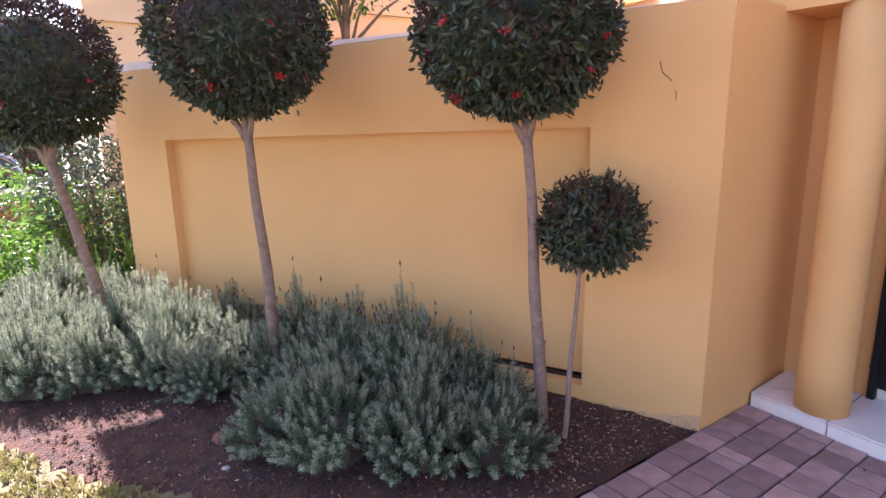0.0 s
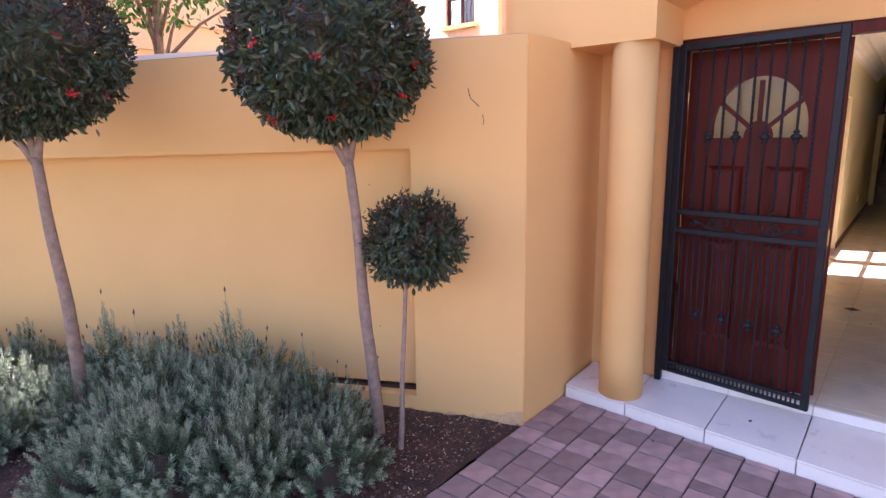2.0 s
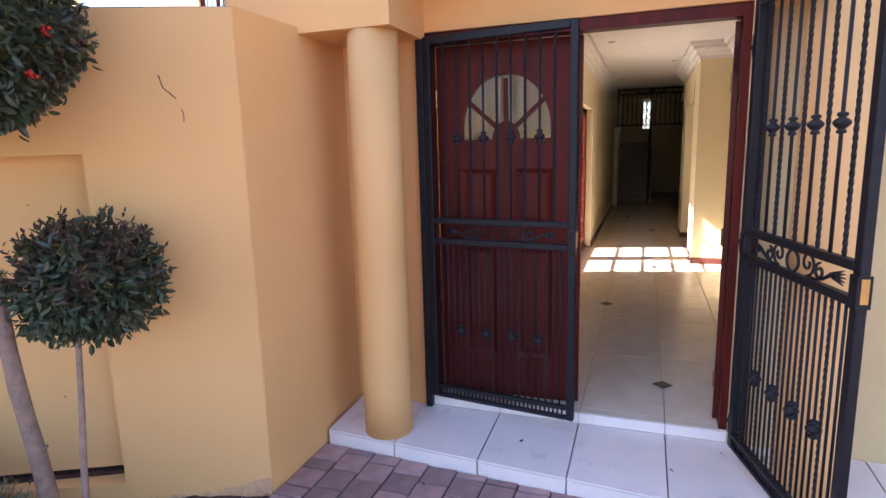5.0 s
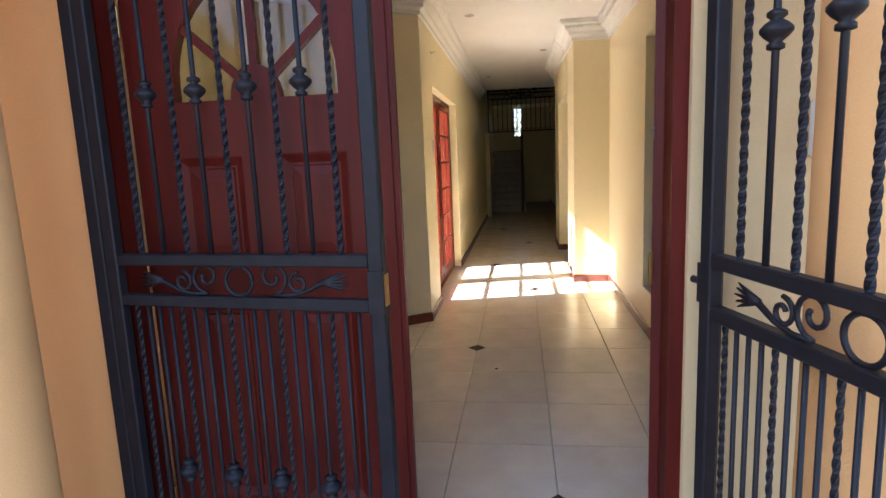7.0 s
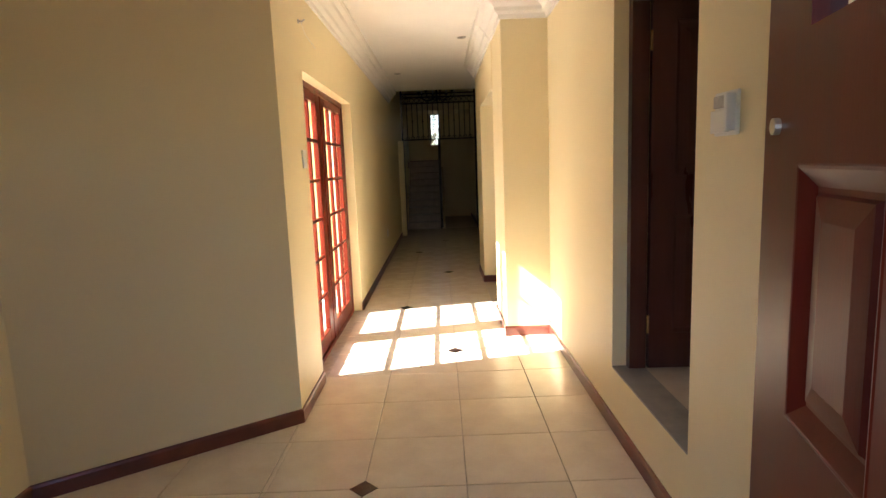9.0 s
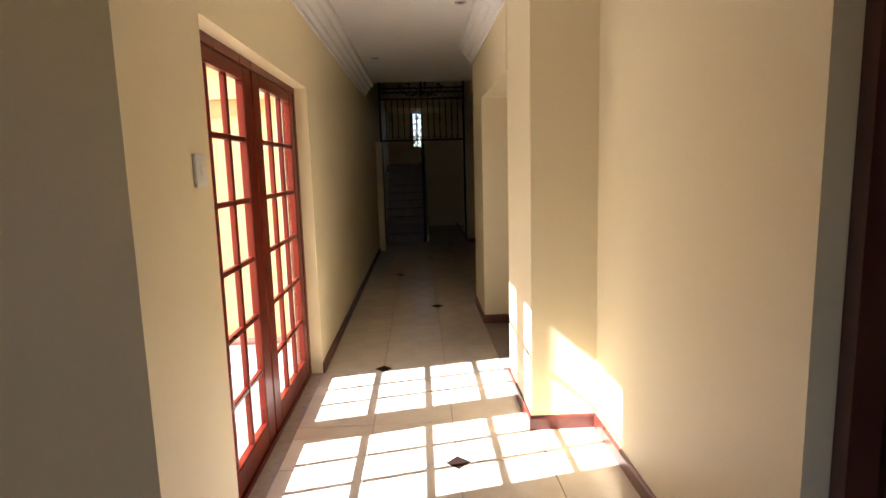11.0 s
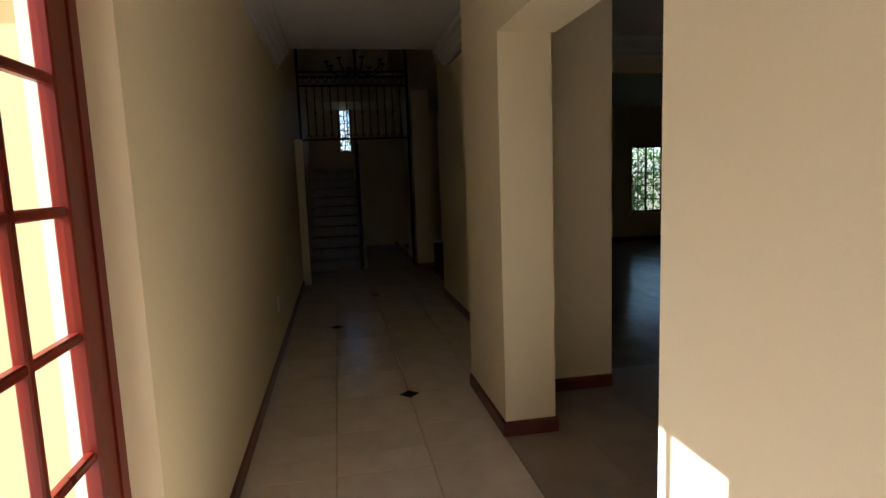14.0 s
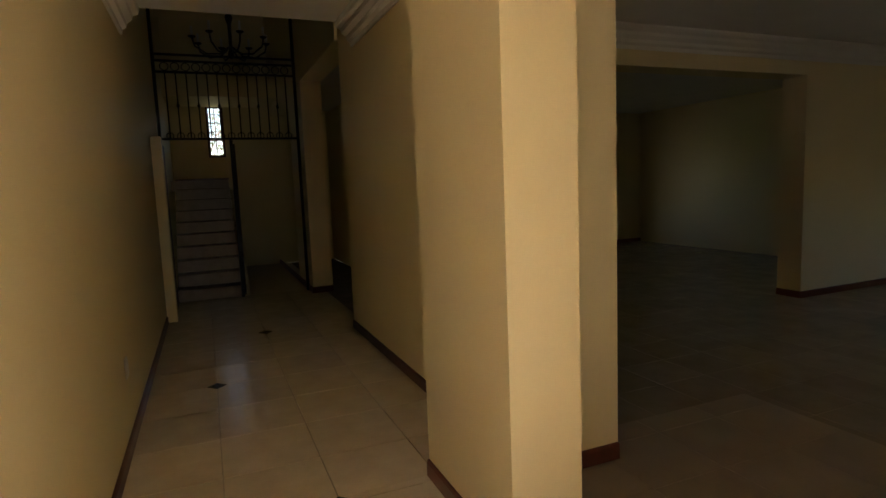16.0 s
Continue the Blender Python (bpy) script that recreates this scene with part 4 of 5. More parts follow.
def chandelier():
    t = thing("chandelier", "black wrought-iron chandelier with white candle tubes, unlit", "chandelier", (16.3, -0.08, 2.96))
    part("stem", lathe(bmesh.new(), [(0.012, -0.10), (0.03, -0.06), (0.015, 0.0), (0.02, 0.25), (0.04, 0.32), (0.012, 0.40), (0.010, 1.2)], seg=12), IRON, t, smooth=True)
    part("chain", tube(bmesh.new(), [(0, 0, 1.2), (0, 0, 2.84)], 0.008, 6), IRON, t)
    for i in range(8):
        a = 2 * math.pi * i / 8 + 0.2
        c, s = math.cos(a), math.sin(a)
        arm = part("arm", tube(bmesh.new(), [(0.02 * c, 0.02 * s, 0.02), (0.12 * c, 0.12 * s, -0.06), (0.25 * c, 0.25 * s, -0.07), (0.36 * c, 0.36 * s, 0.0), (0.38 * c, 0.38 * s, 0.08)], 0.009, 7), IRON, t, smooth=True)
        part("drip_pan", lathe(bmesh.new(), [(0.008, 0.07), (0.035, 0.085), (0.04, 0.095), (0.012, 0.10)], (0.38 * c, 0.38 * s, 0), 12), IRON, arm)
        part("candle", lathe(bmesh.new(), [(0.012, 0.10), (0.012, 0.19), (0.006, 0.195)], (0.38 * c, 0.38 * s, 0), 10), PLASTIC, arm, "white candle tube")


chandelier()


def barred_window(name, x, y0, y1, z0, z1, cols, rows, label):
    w = structure(name, box(bmesh.new(), x, x + 0.05, y0, y0 + 0.045, z0, z1), DARKWOOD, label, "window")
    for nm, b in (("window_frame", (y1 - 0.045, y1, z0, z1)), ("window_frame", (y0 + 0.045, y1 - 0.045, z1 - 0.045, z1)), ("window_sill", (y0 + 0.045, y1 - 0.045, z0, z0 + 0.045))):
        part(nm, box(bmesh.new(), x, x + 0.05, b[0], b[1], b[2], b[3]), DARKWOOD, w)
    for i in range(1, cols):
        y = y0 + (y1 - y0) * i / cols
        wide = 0.022 if cols > 4 and i % 2 == 0 else 0.009
        part("window_bar", box(bmesh.new(), x + 0.01, x + 0.035, y - wide, y + wide, z0 + 0.045, z1 - 0.045), DARKWOOD, w)
    for j in range(1, rows):
        z = z0 + (z1 - z0) * j / rows
        part("window_bar", box(bmesh.new(), x + 0.012, x + 0.033, y0 + 0.045, y1 - 0.045, z - 0.008, z + 0.008), DARKWOOD, w)
    p = part("pane", sheet_x(y0 + 0.03, y1 - 0.03, z0 + 0.03, z1 - 0.03, x + 0.038), GLASS, w)
    p.visible_shadow = False


barred_window("window_1", 21.42, -0.14, 0.165, 2.12, 3.075, 2, 6, "narrow barred stair window in bright daylight")
barred_window("window_2", 20.84, -7.75, -6.55, 0.50, 2.05, 6, 5, "dark framed lounge window with small panes and greenery outside")
structure("sill_lounge_window", soft_box(20.72, 20.82, -7.8, -6.5, 0.46, 0.495), CREAM, "cream inner sill of the lounge window", "sill")

# door case at the far end of the passage
dc = thing("door_case", "pale door edge and casing at the passage end", "door")
part("casing", soft_box(16.80, 16.98, 0.70, 0.809, 0, 2.10, 0.004, 1), CREAM, dc)
part("door_edge", soft_box(16.98, 17.75, 0.725, 0.77, 0.01, 2.06, 0.004, 1), DARKWOOD, dc, "dark wooden door leaf")

structure("trim", soft_box(10.41, 10.449, 1.06, 5.9, 2.165, 2.265, 0.006), COURT, "raised plaster band over the courtyard opening", "string course")

cs = structure("courtyard_step", box(bmesh.new(), 10.36, 10.64, 1.06, 4.4, -0.05, 0.195), COURTTILE, "pale tiled step under the sliding door", "step")
part("nosing", soft_box(10.335, 10.64, 1.06, 4.4, 0.195, 0.221, 0.005), ROOF, cs, "red-brown tile nosing")
# sliding door across the courtyard
sd = thing("sliding_door", "dark framed glazed sliding door across the courtyard", "door", (10.53, 0, 0))
for y0_, y1_ in ((1.70, 1.76), (2.97, 3.03), (4.14, 4.20)):
    part("stile", box(bmesh.new(), -0.03, 0.03, y0_, y1_, 0.24, 2.15), DARKWOOD, sd)
part("head", box(bmesh.new(), -0.03, 0.03, 1.76, 4.14, 2.08, 2.15), DARKWOOD, sd)
part("sill", box(bmesh.new(), -0.08, 0.03, 1.70, 4.20, 0.222, 0.27), DARKWOOD, sd)
for y0_, y1_ in ((1.76, 2.97), (3.03, 4.14)):
    p = part("pane", sheet_x(y0_, y1_, 0.27, 2.08), TINTED, sd)
    p.visible_shadow = False


# ---- planting bed, lawn and beyond ----
def sheet(x0, x1, y0, y1, nx, ny, height, keep=None):
    bm = bmesh.new()
    g = {}
    for i in range(nx + 1):
        for j in range(ny + 1):
            x, y = x0 + (x1 - x0) * i / nx, y0 + (y1 - y0) * j / ny
            g[i, j] = bm.verts.new((x, y, height(x, y)))
    for i in range(nx):
        for j in range(ny):
            q = (g[i, j], g[i + 1, j], g[i + 1, j + 1], g[i, j + 1])
            c = sum((v.co for v in q), Vector()) / 4
            if keep is None or keep(c.x, c.y):
                bm.faces.new(q)
    bmesh.ops.delete(bm, geom=[v for v in bm.verts if not v.link_faces], context="VERTS")
    return bm


def bed_height(x, y):
    return -0.185 + 0.05 * min(max(y - 1.9, 0), 1) + 0.018 * noise.noise((x * 2.5, y * 2.5, 0)) + 0.010 * noise.noise((x * 11, y * 11, 2)) + 0.006 * noise.noise((x * 28, y * 28, 5))


def lawn_side(x, y):
    """Positive on the lawn, negative on the bed."""
    return (4.6 - y) * 0.56 - (x + 0.57) * 0.83 - 0.28 + 0.10 * noise.noise((x * 3, y * 3, 9))


structure("soil_bed", sheet(-2.2, 3.0, 1.86, 7.4, 130, 140, bed_height), SOIL, "dark brown bare soil of the planting bed", "soil", True)
structure("lawn", sheet(-3.4, 1.0, 1.86, 5.2, 60, 50, lambda x, y: bed_height(x, y) + 0.014, lambda x, y: lawn_side(x, y) > 0.0), GRASS, "patchy dry lawn edge", "lawn", True)
rng = random.Random(4)


def blades(n, pick, length, width, mat, name, label):
    vs, fs = [], []
    for _ in range(n):
        x, y, z = pick()
        a, L, w = rng.uniform(0, 6.283), length * rng.uniform(0.5, 1.2), width * rng.uniform(0.7, 1.3)
        dx, dy = math.cos(a), math.sin(a)
        b = len(vs)
        k = rng.uniform(0.2, 0.8)
        vs += [(x - dy * w, y + dx * w, z), (x + dy * w, y - dx * w, z), (x + dx * L * 0.3 * k, y + dy * L * 0.3 * k, z + L * 0.7), (x + dx * L * k, y + dy * L * k, z + L * (1 - 0.4 * k))]
        fs += [(b, b + 1, b + 2), (b + 2, b + 1, b + 3)]
    me = bpy.data.meshes.new(name)
    me.from_pydata(vs, [], fs)
    me.materials.append(mat)
    return tagged(new(name, me), label, "grass", kind="stuff")


def lawn_spot():
    while True:
        x, y = rng.uniform(-2.2, 1.0), rng.uniform(1.95, 5.0)
        if lawn_side(x, y) > 0.02 and noise.noise((x * 4, y * 4, 1)) > -0.15:
            return x, y, bed_height(x, y)


STRAW = leafy("yellow_green_grass", (0.20, 0.21, 0.06), (0.26, 0.20, 0.09), 0.7)
blades(14000, lawn_spot, 0.06, 0.0018, STRAW, "grass", "short yellow-green lawn grass")
# loose stones and litter on the soil
vs, fs = [], []
for _ in range(9000):
    x, y = rng.uniform(-0.4, 2.95), rng.uniform(1.9, 4.4)
    r = 0.003 + 0.018 * rng.random() ** 4
    z = bed_height(x, y) + r * 0.4
    b = len(vs)
    for dx, dy, dz in ((1, 0, 0), (-1, 0, 0), (0, 1, 0), (0, -1, 0), (0, 0, 1), (0, 0, -1)):
        k = r * rng.uniform(0.6, 1.2)
        vs.append((x + dx * k, y + dy * k, z + dz * k * 0.7))
    fs += [(b + i, b + j, b + 4) for i, j in ((0, 2), (2, 1), (1, 3), (3, 0))]
me = bpy.data.meshes.new("pebbles")
me.from_pydata(vs, [], fs)
me.materials.append(material("earth_crumbs", (0.15, 0.08, 0.055), 0.95, spread=0.2, second=(0.07, 0.04, 0.03), island=0.6))
tagged(new("pebbles", me), "small clods and pebbles on the soil", "pebbles", kind="stuff")


def rock(name, label, at, r, mat):
    bm = bmesh.new()
    bmesh.ops.create_icosphere(bm, subdivisions=3, radius=1)
    for v in bm.verts:
        v.co *= 1 + 0.25 * noise.noise(v.co * 1.7 + Vector(at))
        v.co = Vector((v.co.x * r[0], v.co.y * r[1], v.co.z * r[2]))
    ob = tagged(part(name, bm, mat, None, "", True), label, "stone")
    ob.location = at


rock("stone", "red-brown brick-coloured stone lying on the soil", (0.53, 3.45, -0.125), (0.05, 0.045, 0.035), ROCK)
rock("stone", "small pale stone lying on the soil", (0.47, 3.12, -0.135), (0.025, 0.02, 0.016), PALEROCK)


# ---- leaves ----
def leaf_cloud(items, mats, name):
    """items: (place, outward way, length, width, material index). Each leaf is a folded, pointed blade."""
    vs, fs, mi = [], [], []
    for p, d, L, w, k in items:
        d = d.normalized()
        s = d.cross(Vector((rng.uniform(-1, 1), rng.uniform(-1, 1), rng.uniform(-0.3, 1)))).normalized()
        n = d.cross(s)
        b = len(vs)
        e = n * w * 0.16
        vs += [p, p + d * L * 0.28 + s * w * 0.42 + e, p + d * L * 0.66 + s * w * 0.45 + e - n * L * 0.03, p + d * L - n * L * 0.12, p + d * L * 0.66 - s * w * 0.45 + e - n * L * 0.03, p + d * L * 0.28 - s * w * 0.42 + e]
        fs += [(b, b + 1, b + 2, b + 3), (b, b + 3, b + 4, b + 5)]
        mi += [k] * 2
    me = bpy.data.meshes.new(name)
    me.from_pydata([tuple(v) for v in vs], [], fs)
    for m in mats:
        me.materials.append(m)
    me.polygons.foreach_set("material_index", mi)
    return me


def unit():
    while True:
        v = Vector((rng.uniform(-1, 1), rng.uniform(-1, 1), rng.uniform(-1, 1)))
        if 0.05 < v.length < 1:
            return v.normalized()


def standard_tree(label, base, centre, rad, n, leaf, trunk_r, bronze, berries=0, fork=True, seed=1, lean=1.0, shoots=0):
    rng.seed(seed)
    t = thing("topiary_tree", label, "tree", base, group="clipped standard trees")
    c = Vector(centre) - Vector(base)
    top = Vector((c.x * lean, c.y * lean, c.z - rad[2] * (1.24 if fork else 0.7)))
    bm = bmesh.new()
    pts, rs = [], []
    for i in range(13):
        f = i / 12
        wob = Vector((noise.noise((f * 3, seed, 0)), noise.noise((f * 3, 0, seed + 4)), 0)) * (0.02 if fork else 0.008) * math.sin(math.pi * f)
        pts.append(Vector((top.x * f ** (1.15 if fork else 1), top.y * f ** (1.15 if fork else 1), -0.10 + (top.z + 0.10) * f)) + wob)
        rs.append(trunk_r * (1.25 - 0.45 * f) * (1 + 0.07 * noise.noise((f * 9, seed, 2))))
    tube(bm, pts, rs, 12)
    part("trunk", bm, BARK, t, smooth=True)
    for i in (2, 4, 5, 7, 9):
        a = rng.uniform(0, 6.283)
        p = pts[i] + Vector((math.cos(a), math.sin(a), 0)) * rs[i] * 0.8
        part("knot", tube(bmesh.new(), [p, p + Vector((math.cos(a), math.sin(a), 0.5)) * rs[i] * 0.45], [rs[i] * 0.38, rs[i] * 0.18], 8), BARK, t, smooth=True)
    for i in range(3 if fork else 2):
        a = -0.71 + math.pi * i if i < 2 else 2.2
        e = Vector((c.x + 0.5 * rad[0] * math.cos(a), c.y + 0.5 * rad[1] * math.sin(a), c.z + rng.uniform(-0.1, 0.3) * rad[2]))
        s0 = pts[-1] - Vector((0, 0, 0.035))
        w = (0.035, 0.085, 0.02)[i] * (1 if fork else 0.3)
        side = Vector((math.cos(a), math.sin(a), 0)) * w
        limb = [s0 + side * 0.15, s0 + side * 0.55 + Vector((0, 0, 0.07)), s0 + side * 1.1 + Vector((0, 0, 0.16)), s0.lerp(e, 0.5) + side * 0.5, e]
        part("limb", tube(bmesh.new(), limb, [trunk_r * 0.62, trunk_r * 0.62, trunk_r * 0.55, trunk_r * 0.4, trunk_r * 0.15], 10), BARK, t, smooth=True)
    core = bmesh.new()
    bmesh.ops.create_icosphere(core, subdivisions=3, radius=1)
    for v in core.verts:
        v.co *= (0.68 if fork else 0.42) + 0.12 * noise.noise(v.co * 3 + Vector((seed, 0, 0)))
        v.co = Vector((v.co.x * rad[0], v.co.y * rad[1], v.co.z * rad[2])) + c
    part("inner_growth", core, LEAF, t)
    items = []
    for _ in range(n):
        u = unit()
        lump = 1 + 0.09 * noise.noise(u * 3.2 + Vector((seed * 3, 0, 0))) + 0.05 * noise.noise(u * 8 + Vector((0, seed, 0)))
        q = rng.random()
        f = ((0.72 + 0.28 * q ** 0.5) if fork else (0.35 + 0.65 * q ** 0.6) * (1 + 0.22 * noise.noise(u * 2.6 + Vector((seed, 4, 0))))) * lump
        if rng.random() < 0.035:
            f *= rng.uniform(1.03, 1.12)
        p = Vector((u.x * rad[0], u.y * rad[1], u.z * rad[2])) * f + c
        d = u * 0.6 + unit() * 1.0 + Vector((0, 0, -0.25 + 0.5 * u.z))
        tone = u.z * 0.55 + 0.9 * noise.noise(u * 2.3 + Vector((0, 0, seed))) + rng.uniform(-0.35, 0.35)
        k = 1 if tone > bronze else (2 if rng.random() < 0.20 else 0)
        L = leaf * rng.uniform(0.65, 1.2) * (0.75 if k == 1 else 1)
        items.append((p, d, L, L * 0.42, k))
    for _ in range(shoots):
        u = unit()
        if u.z < -0.2:
            u.z = -u.z
        p0 = Vector((u.x * rad[0], u.y * rad[1], u.z * rad[2])) * 0.9 + c
        way = (u + Vector((0, 0, 0.9))).normalized()
        ln = rng.uniform(0.04, 0.11)
        for i in range(9):
            items.append((p0 + way * ln * i / 8, way * 0.7 + unit(), leaf * rng.uniform(0.5, 0.85), leaf * 0.26, 1 if rng.random() < 0.6 else 2))
    cr = new("crown", leaf_cloud(items, [LEAF, REDLEAF, LIGHTLEAF], "crown"))
    cr.parent = t
    tagged(cr, "dense clipped crown of dark green and bronze leaves")
    tw = bmesh.new()
    for _ in range(46):
        u = unit()
        p = Vector((u.x * rad[0], u.y * rad[1], u.z * rad[2])) + c
        tube(tw, [p * 0.86 + c * 0.14, p * 1.02 - c * 0.02 + Vector((0, 0, -0.01)), p * 1.05 - c * 0.05 + unit() * 0.02], [0.003, 0.002, 0.001], 4)
    tagged(part("twigs", tw, TWIG, t), kind="stuff")
    for _ in range(berries):
        u = unit()
        u = Vector((u.x, u.y, -abs(u.z) * 0.7)).normalized()
        if u.dot(Vector((-0.6, -0.8, 0))) < 0.1:
            u = Vector((-u.x, -u.y, u.z))
        bb = bmesh.new()
        p = Vector((u.x * rad[0], u.y * rad[1], u.z * rad[2])) * 0.99 + c
        for _ in range(rng.randint(7, 14)):
            o = unit() * rng.uniform(0.006, 0.030)
            bmesh.ops.create_icosphere(bb, subdivisions=1, radius=0.0085, matrix=Matrix.Translation(p + o))
        part("berry_cluster", bb, BERRY, t, "small cluster of red berries", True)
    return t


standard_tree("clipped round standard tree with dark and bronze leaves and red berries", (2.27, 2.50, -0.15), (2.07, 2.56, 2.21), (0.54, 0.54, 0.48), 11500, 0.054, 0.034, 0.24, 9, seed=1, lean=0.62)
standard_tree("clipped round standard tree with bronze-topped leaves", (1.12, 4.11, -0.13), (1.02, 4.02, 2.27), (0.55, 0.55, 0.50), 12000, 0.052, 0.036, 0.10, 4, seed=2)
standard_tree("clipped round standard tree with dark bronze leaves", (0.20, 5.70, -0.13), (-0.07, 5.73, 2.17), (0.58, 0.58, 0.57), 12000, 0.052, 0.045, 0.0, 2, seed=3)
standard_tree("small young standard tree with an olive crown", (2.22, 2.27, -0.16), (2.435, 2.30, 1.10), (0.30, 0.30, 0.26), 4200, 0.050, 0.014, 0.42, 0, False, seed=5, lean=0.55, shoots=90)


# dry leaf litter on the soil
rng.seed(15)
litter = []
for _ in range(1500):
    x, y = (rng.uniform(1.9, 2.98), rng.uniform(1.88, 2.6)) if rng.random() < 0.45 else (rng.uniform(-0.5, 2.9), rng.uniform(1.9, 4.6))
    v = Vector((rng.uniform(-1, 1), rng.uniform(-1, 1), rng.uniform(0.0, 0.35)))
    litter.append((Vector((x, y, bed_height(x, y) + 0.006)), v, rng.uniform(0.010, 0.030), rng.uniform(0.005, 0.010), rng.choice((0, 0, 1))))
tagged(new("leaf_litter", leaf_cloud(litter, [material("dry_straw_litter", (0.46, 0.32, 0.20), 0.9, spread=0.2, second=(0.28, 0.17, 0.10), island=0.5), REDLEAF], "leaf_litter")), "dry straw-coloured leaf litter on the soil", "leaf litter", kind="stuff")


# ---- lavender ----
def lavender_meshes(seed):
    rng.seed(seed)
    vs, fs, mi = [], [], []
    stems = []
    for _ in range(230):
        a, q = rng.uniform(0, 2 * math.pi), rng.random() ** 0.55
        out = q * 0.95
        h = (1 - 0.72 * q ** 2.4) * rng.uniform(0.66, 1.02) * (1 + 0.50 * noise.noise((2.6 * q * math.cos(a), 2.6 * q * math.sin(a), seed * 1.7)))
        base = Vector((0.25 * out * math.cos(a), 0.25 * out * math.sin(a), 0.0))
        tip = Vector((out * math.cos(a), out * math.sin(a), h)) * (1 + 0.10 * noise.noise((3 * math.cos(a), 3 * math.sin(a), seed)))
        mid = base.lerp(tip, 0.5) + Vector((0.12 * out * math.cos(a), 0.12 * out * math.sin(a), 0.06))
        stems.append((base, mid, tip))
    S = 0.42

    def at(st, f):
        b, m, t = st
        return (b * (1 - f) ** 2 + m * 2 * f * (1 - f) + t * f * f) * S
    for st in stems:
        d_tip = (at(st, 1.0) - at(st, 0.9)).normalized()
        s0 = d_tip.orthogonal().normalized()
        for k in range(3):
            p, q = at(st, k / 3), at(st, (k + 1) / 3)
            b = len(vs)
            vs += [p - s0 * 0.0012, p + s0 * 0.0012, q + s0 * 0.001, q - s0 * 0.001]
            fs.append((b, b + 1, b + 2, b + 3))
            mi.append(1)
        nl = 64
        for i in range(nl):
            f = 0.52 + 0.48 * i / (nl - 1)
            p = at(st, f)
            ax = (at(st, min(f + 0.05, 1)) - at(st, f - 0.05)).normalized()
            ang = i * 2.4 + rng.uniform(-0.4, 0.4)
            o = ax.orthogonal().normalized()
            o = (o * math.cos(ang) + ax.cross(o) * math.sin(ang))
            up_ = 0.30 + 1.0 * f ** 5
            d = (o + ax * up_).normalized()
            L = rng.uniform(0.028, 0.046) * (1.35 - 0.65 * f)
            w = 0.0030
            s = d.cross(ax)
            s = s.normalized() if s.length > 1e-4 else o
            b = len(vs)
            vs += [p, p + d * L * 0.5 + s * w, p + d * L, p + d * L * 0.5 - s * w]
            fs.append((b, b + 1, b + 2, b + 3))
            mi.append(3 if f > 0.86 else 0)
        if rng.random() < 0.09:
            p = at(st, 1.0)
            q = p + (d_tip * 0.6 + Vector((0, 0, 0.8))).normalized() * rng.uniform(0.04, 0.10)
            b = len(vs)
            vs += [p - s0 * 0.001, p + s0 * 0.001, q + s0 * 0.001, q - s0 * 0.001]
            fs.append((b, b + 1, b + 2, b + 3))
            mi.append(1)
            ax = (q - p).normalized()
            o = ax.orthogonal().normalized()
            for k in range(3):
                oo = o * math.cos(k * 2.1) + ax.cross(o) * math.sin(k * 2.1)
                b = len(vs)
                vs += [q - ax * 0.004, q + oo * 0.006 + ax * 0.010, q + ax * 0.028, q - oo * 0.006 + ax * 0.012]
                fs.append((b, b + 1, b + 2, b + 3))
                mi.append(2)
    me = bpy.data.meshes.new("foliage")
    me.from_pydata([tuple(v) for v in vs], [], fs)
    for m in (LAVENDER, TWIG, FLOWER, LAVTIP):
        me.materials.append(m)
    me.polygons.foreach_set("material_index", mi)
    core = bmesh.new()
    bmesh.ops.create_icosphere(core, subdivisions=3, radius=1)
    for v in core.verts:
        v.co = Vector((v.co.x, v.co.y, max(v.co.z, 0) * 1.35)) * (0.40 + 0.10 * noise.noise(v.co * 4 + Vector((seed, 0, 0)))) * S
    cm = finish("inner_growth", core, TWIG)
    return me, cm


BUSHES = [lavender_meshes(s) for s in (11, 12, 13)]
SPOTS = [(1.78, 2.42, 0.95), (1.42, 2.62, 0.95), (1.05, 2.92, 1.05), (0.82, 3.22, 0.85), (1.98, 2.78, 0.95), (1.62, 3.02, 1.15), (1.28, 3.38, 1.15), (1.80, 3.30, 1.2), (1.52, 3.70, 1.15), (1.12, 3.85, 1.0), (1.40, 4.25, 1.1),
         (0.62, 4.22, 0.85), (0.95, 4.55, 1.05), (0.40, 4.62, 1.0), (0.0, 4.85, 1.05), (0.60, 5.05, 1.15), (-0.42, 4.98, 1.05), (0.20, 5.30, 1.1), (-0.15, 5.65, 1.15), (-0.75, 5.45, 1.15), (0.55, 5.70, 1.1), (0.35, 6.25, 1.1), (-0.45, 6.15, 1.2), (-1.15, 5.9, 1.2), (-1.0, 6.7, 1.2), (-0.2, 6.8, 1.2), (1.05, 5.2, 1.0)]
rng.seed(77)
for i, (x, y, s) in enumerate(SPOTS):
    b = thing("lavender_bush", "grey-green lavender bush with faded flower spikes", "lavender bush", (x, y, bed_height(x, y) - 0.02), rng.uniform(0, 360), group="lavender in the bed")
    b.scale = (s, s, s * rng.uniform(1.05, 1.35))
    fo, co_ = BUSHES[i % 3]
    for nm, me in (("foliage", fo), ("inner_growth", co_)):
        o = new(nm, me)
        o.parent = b


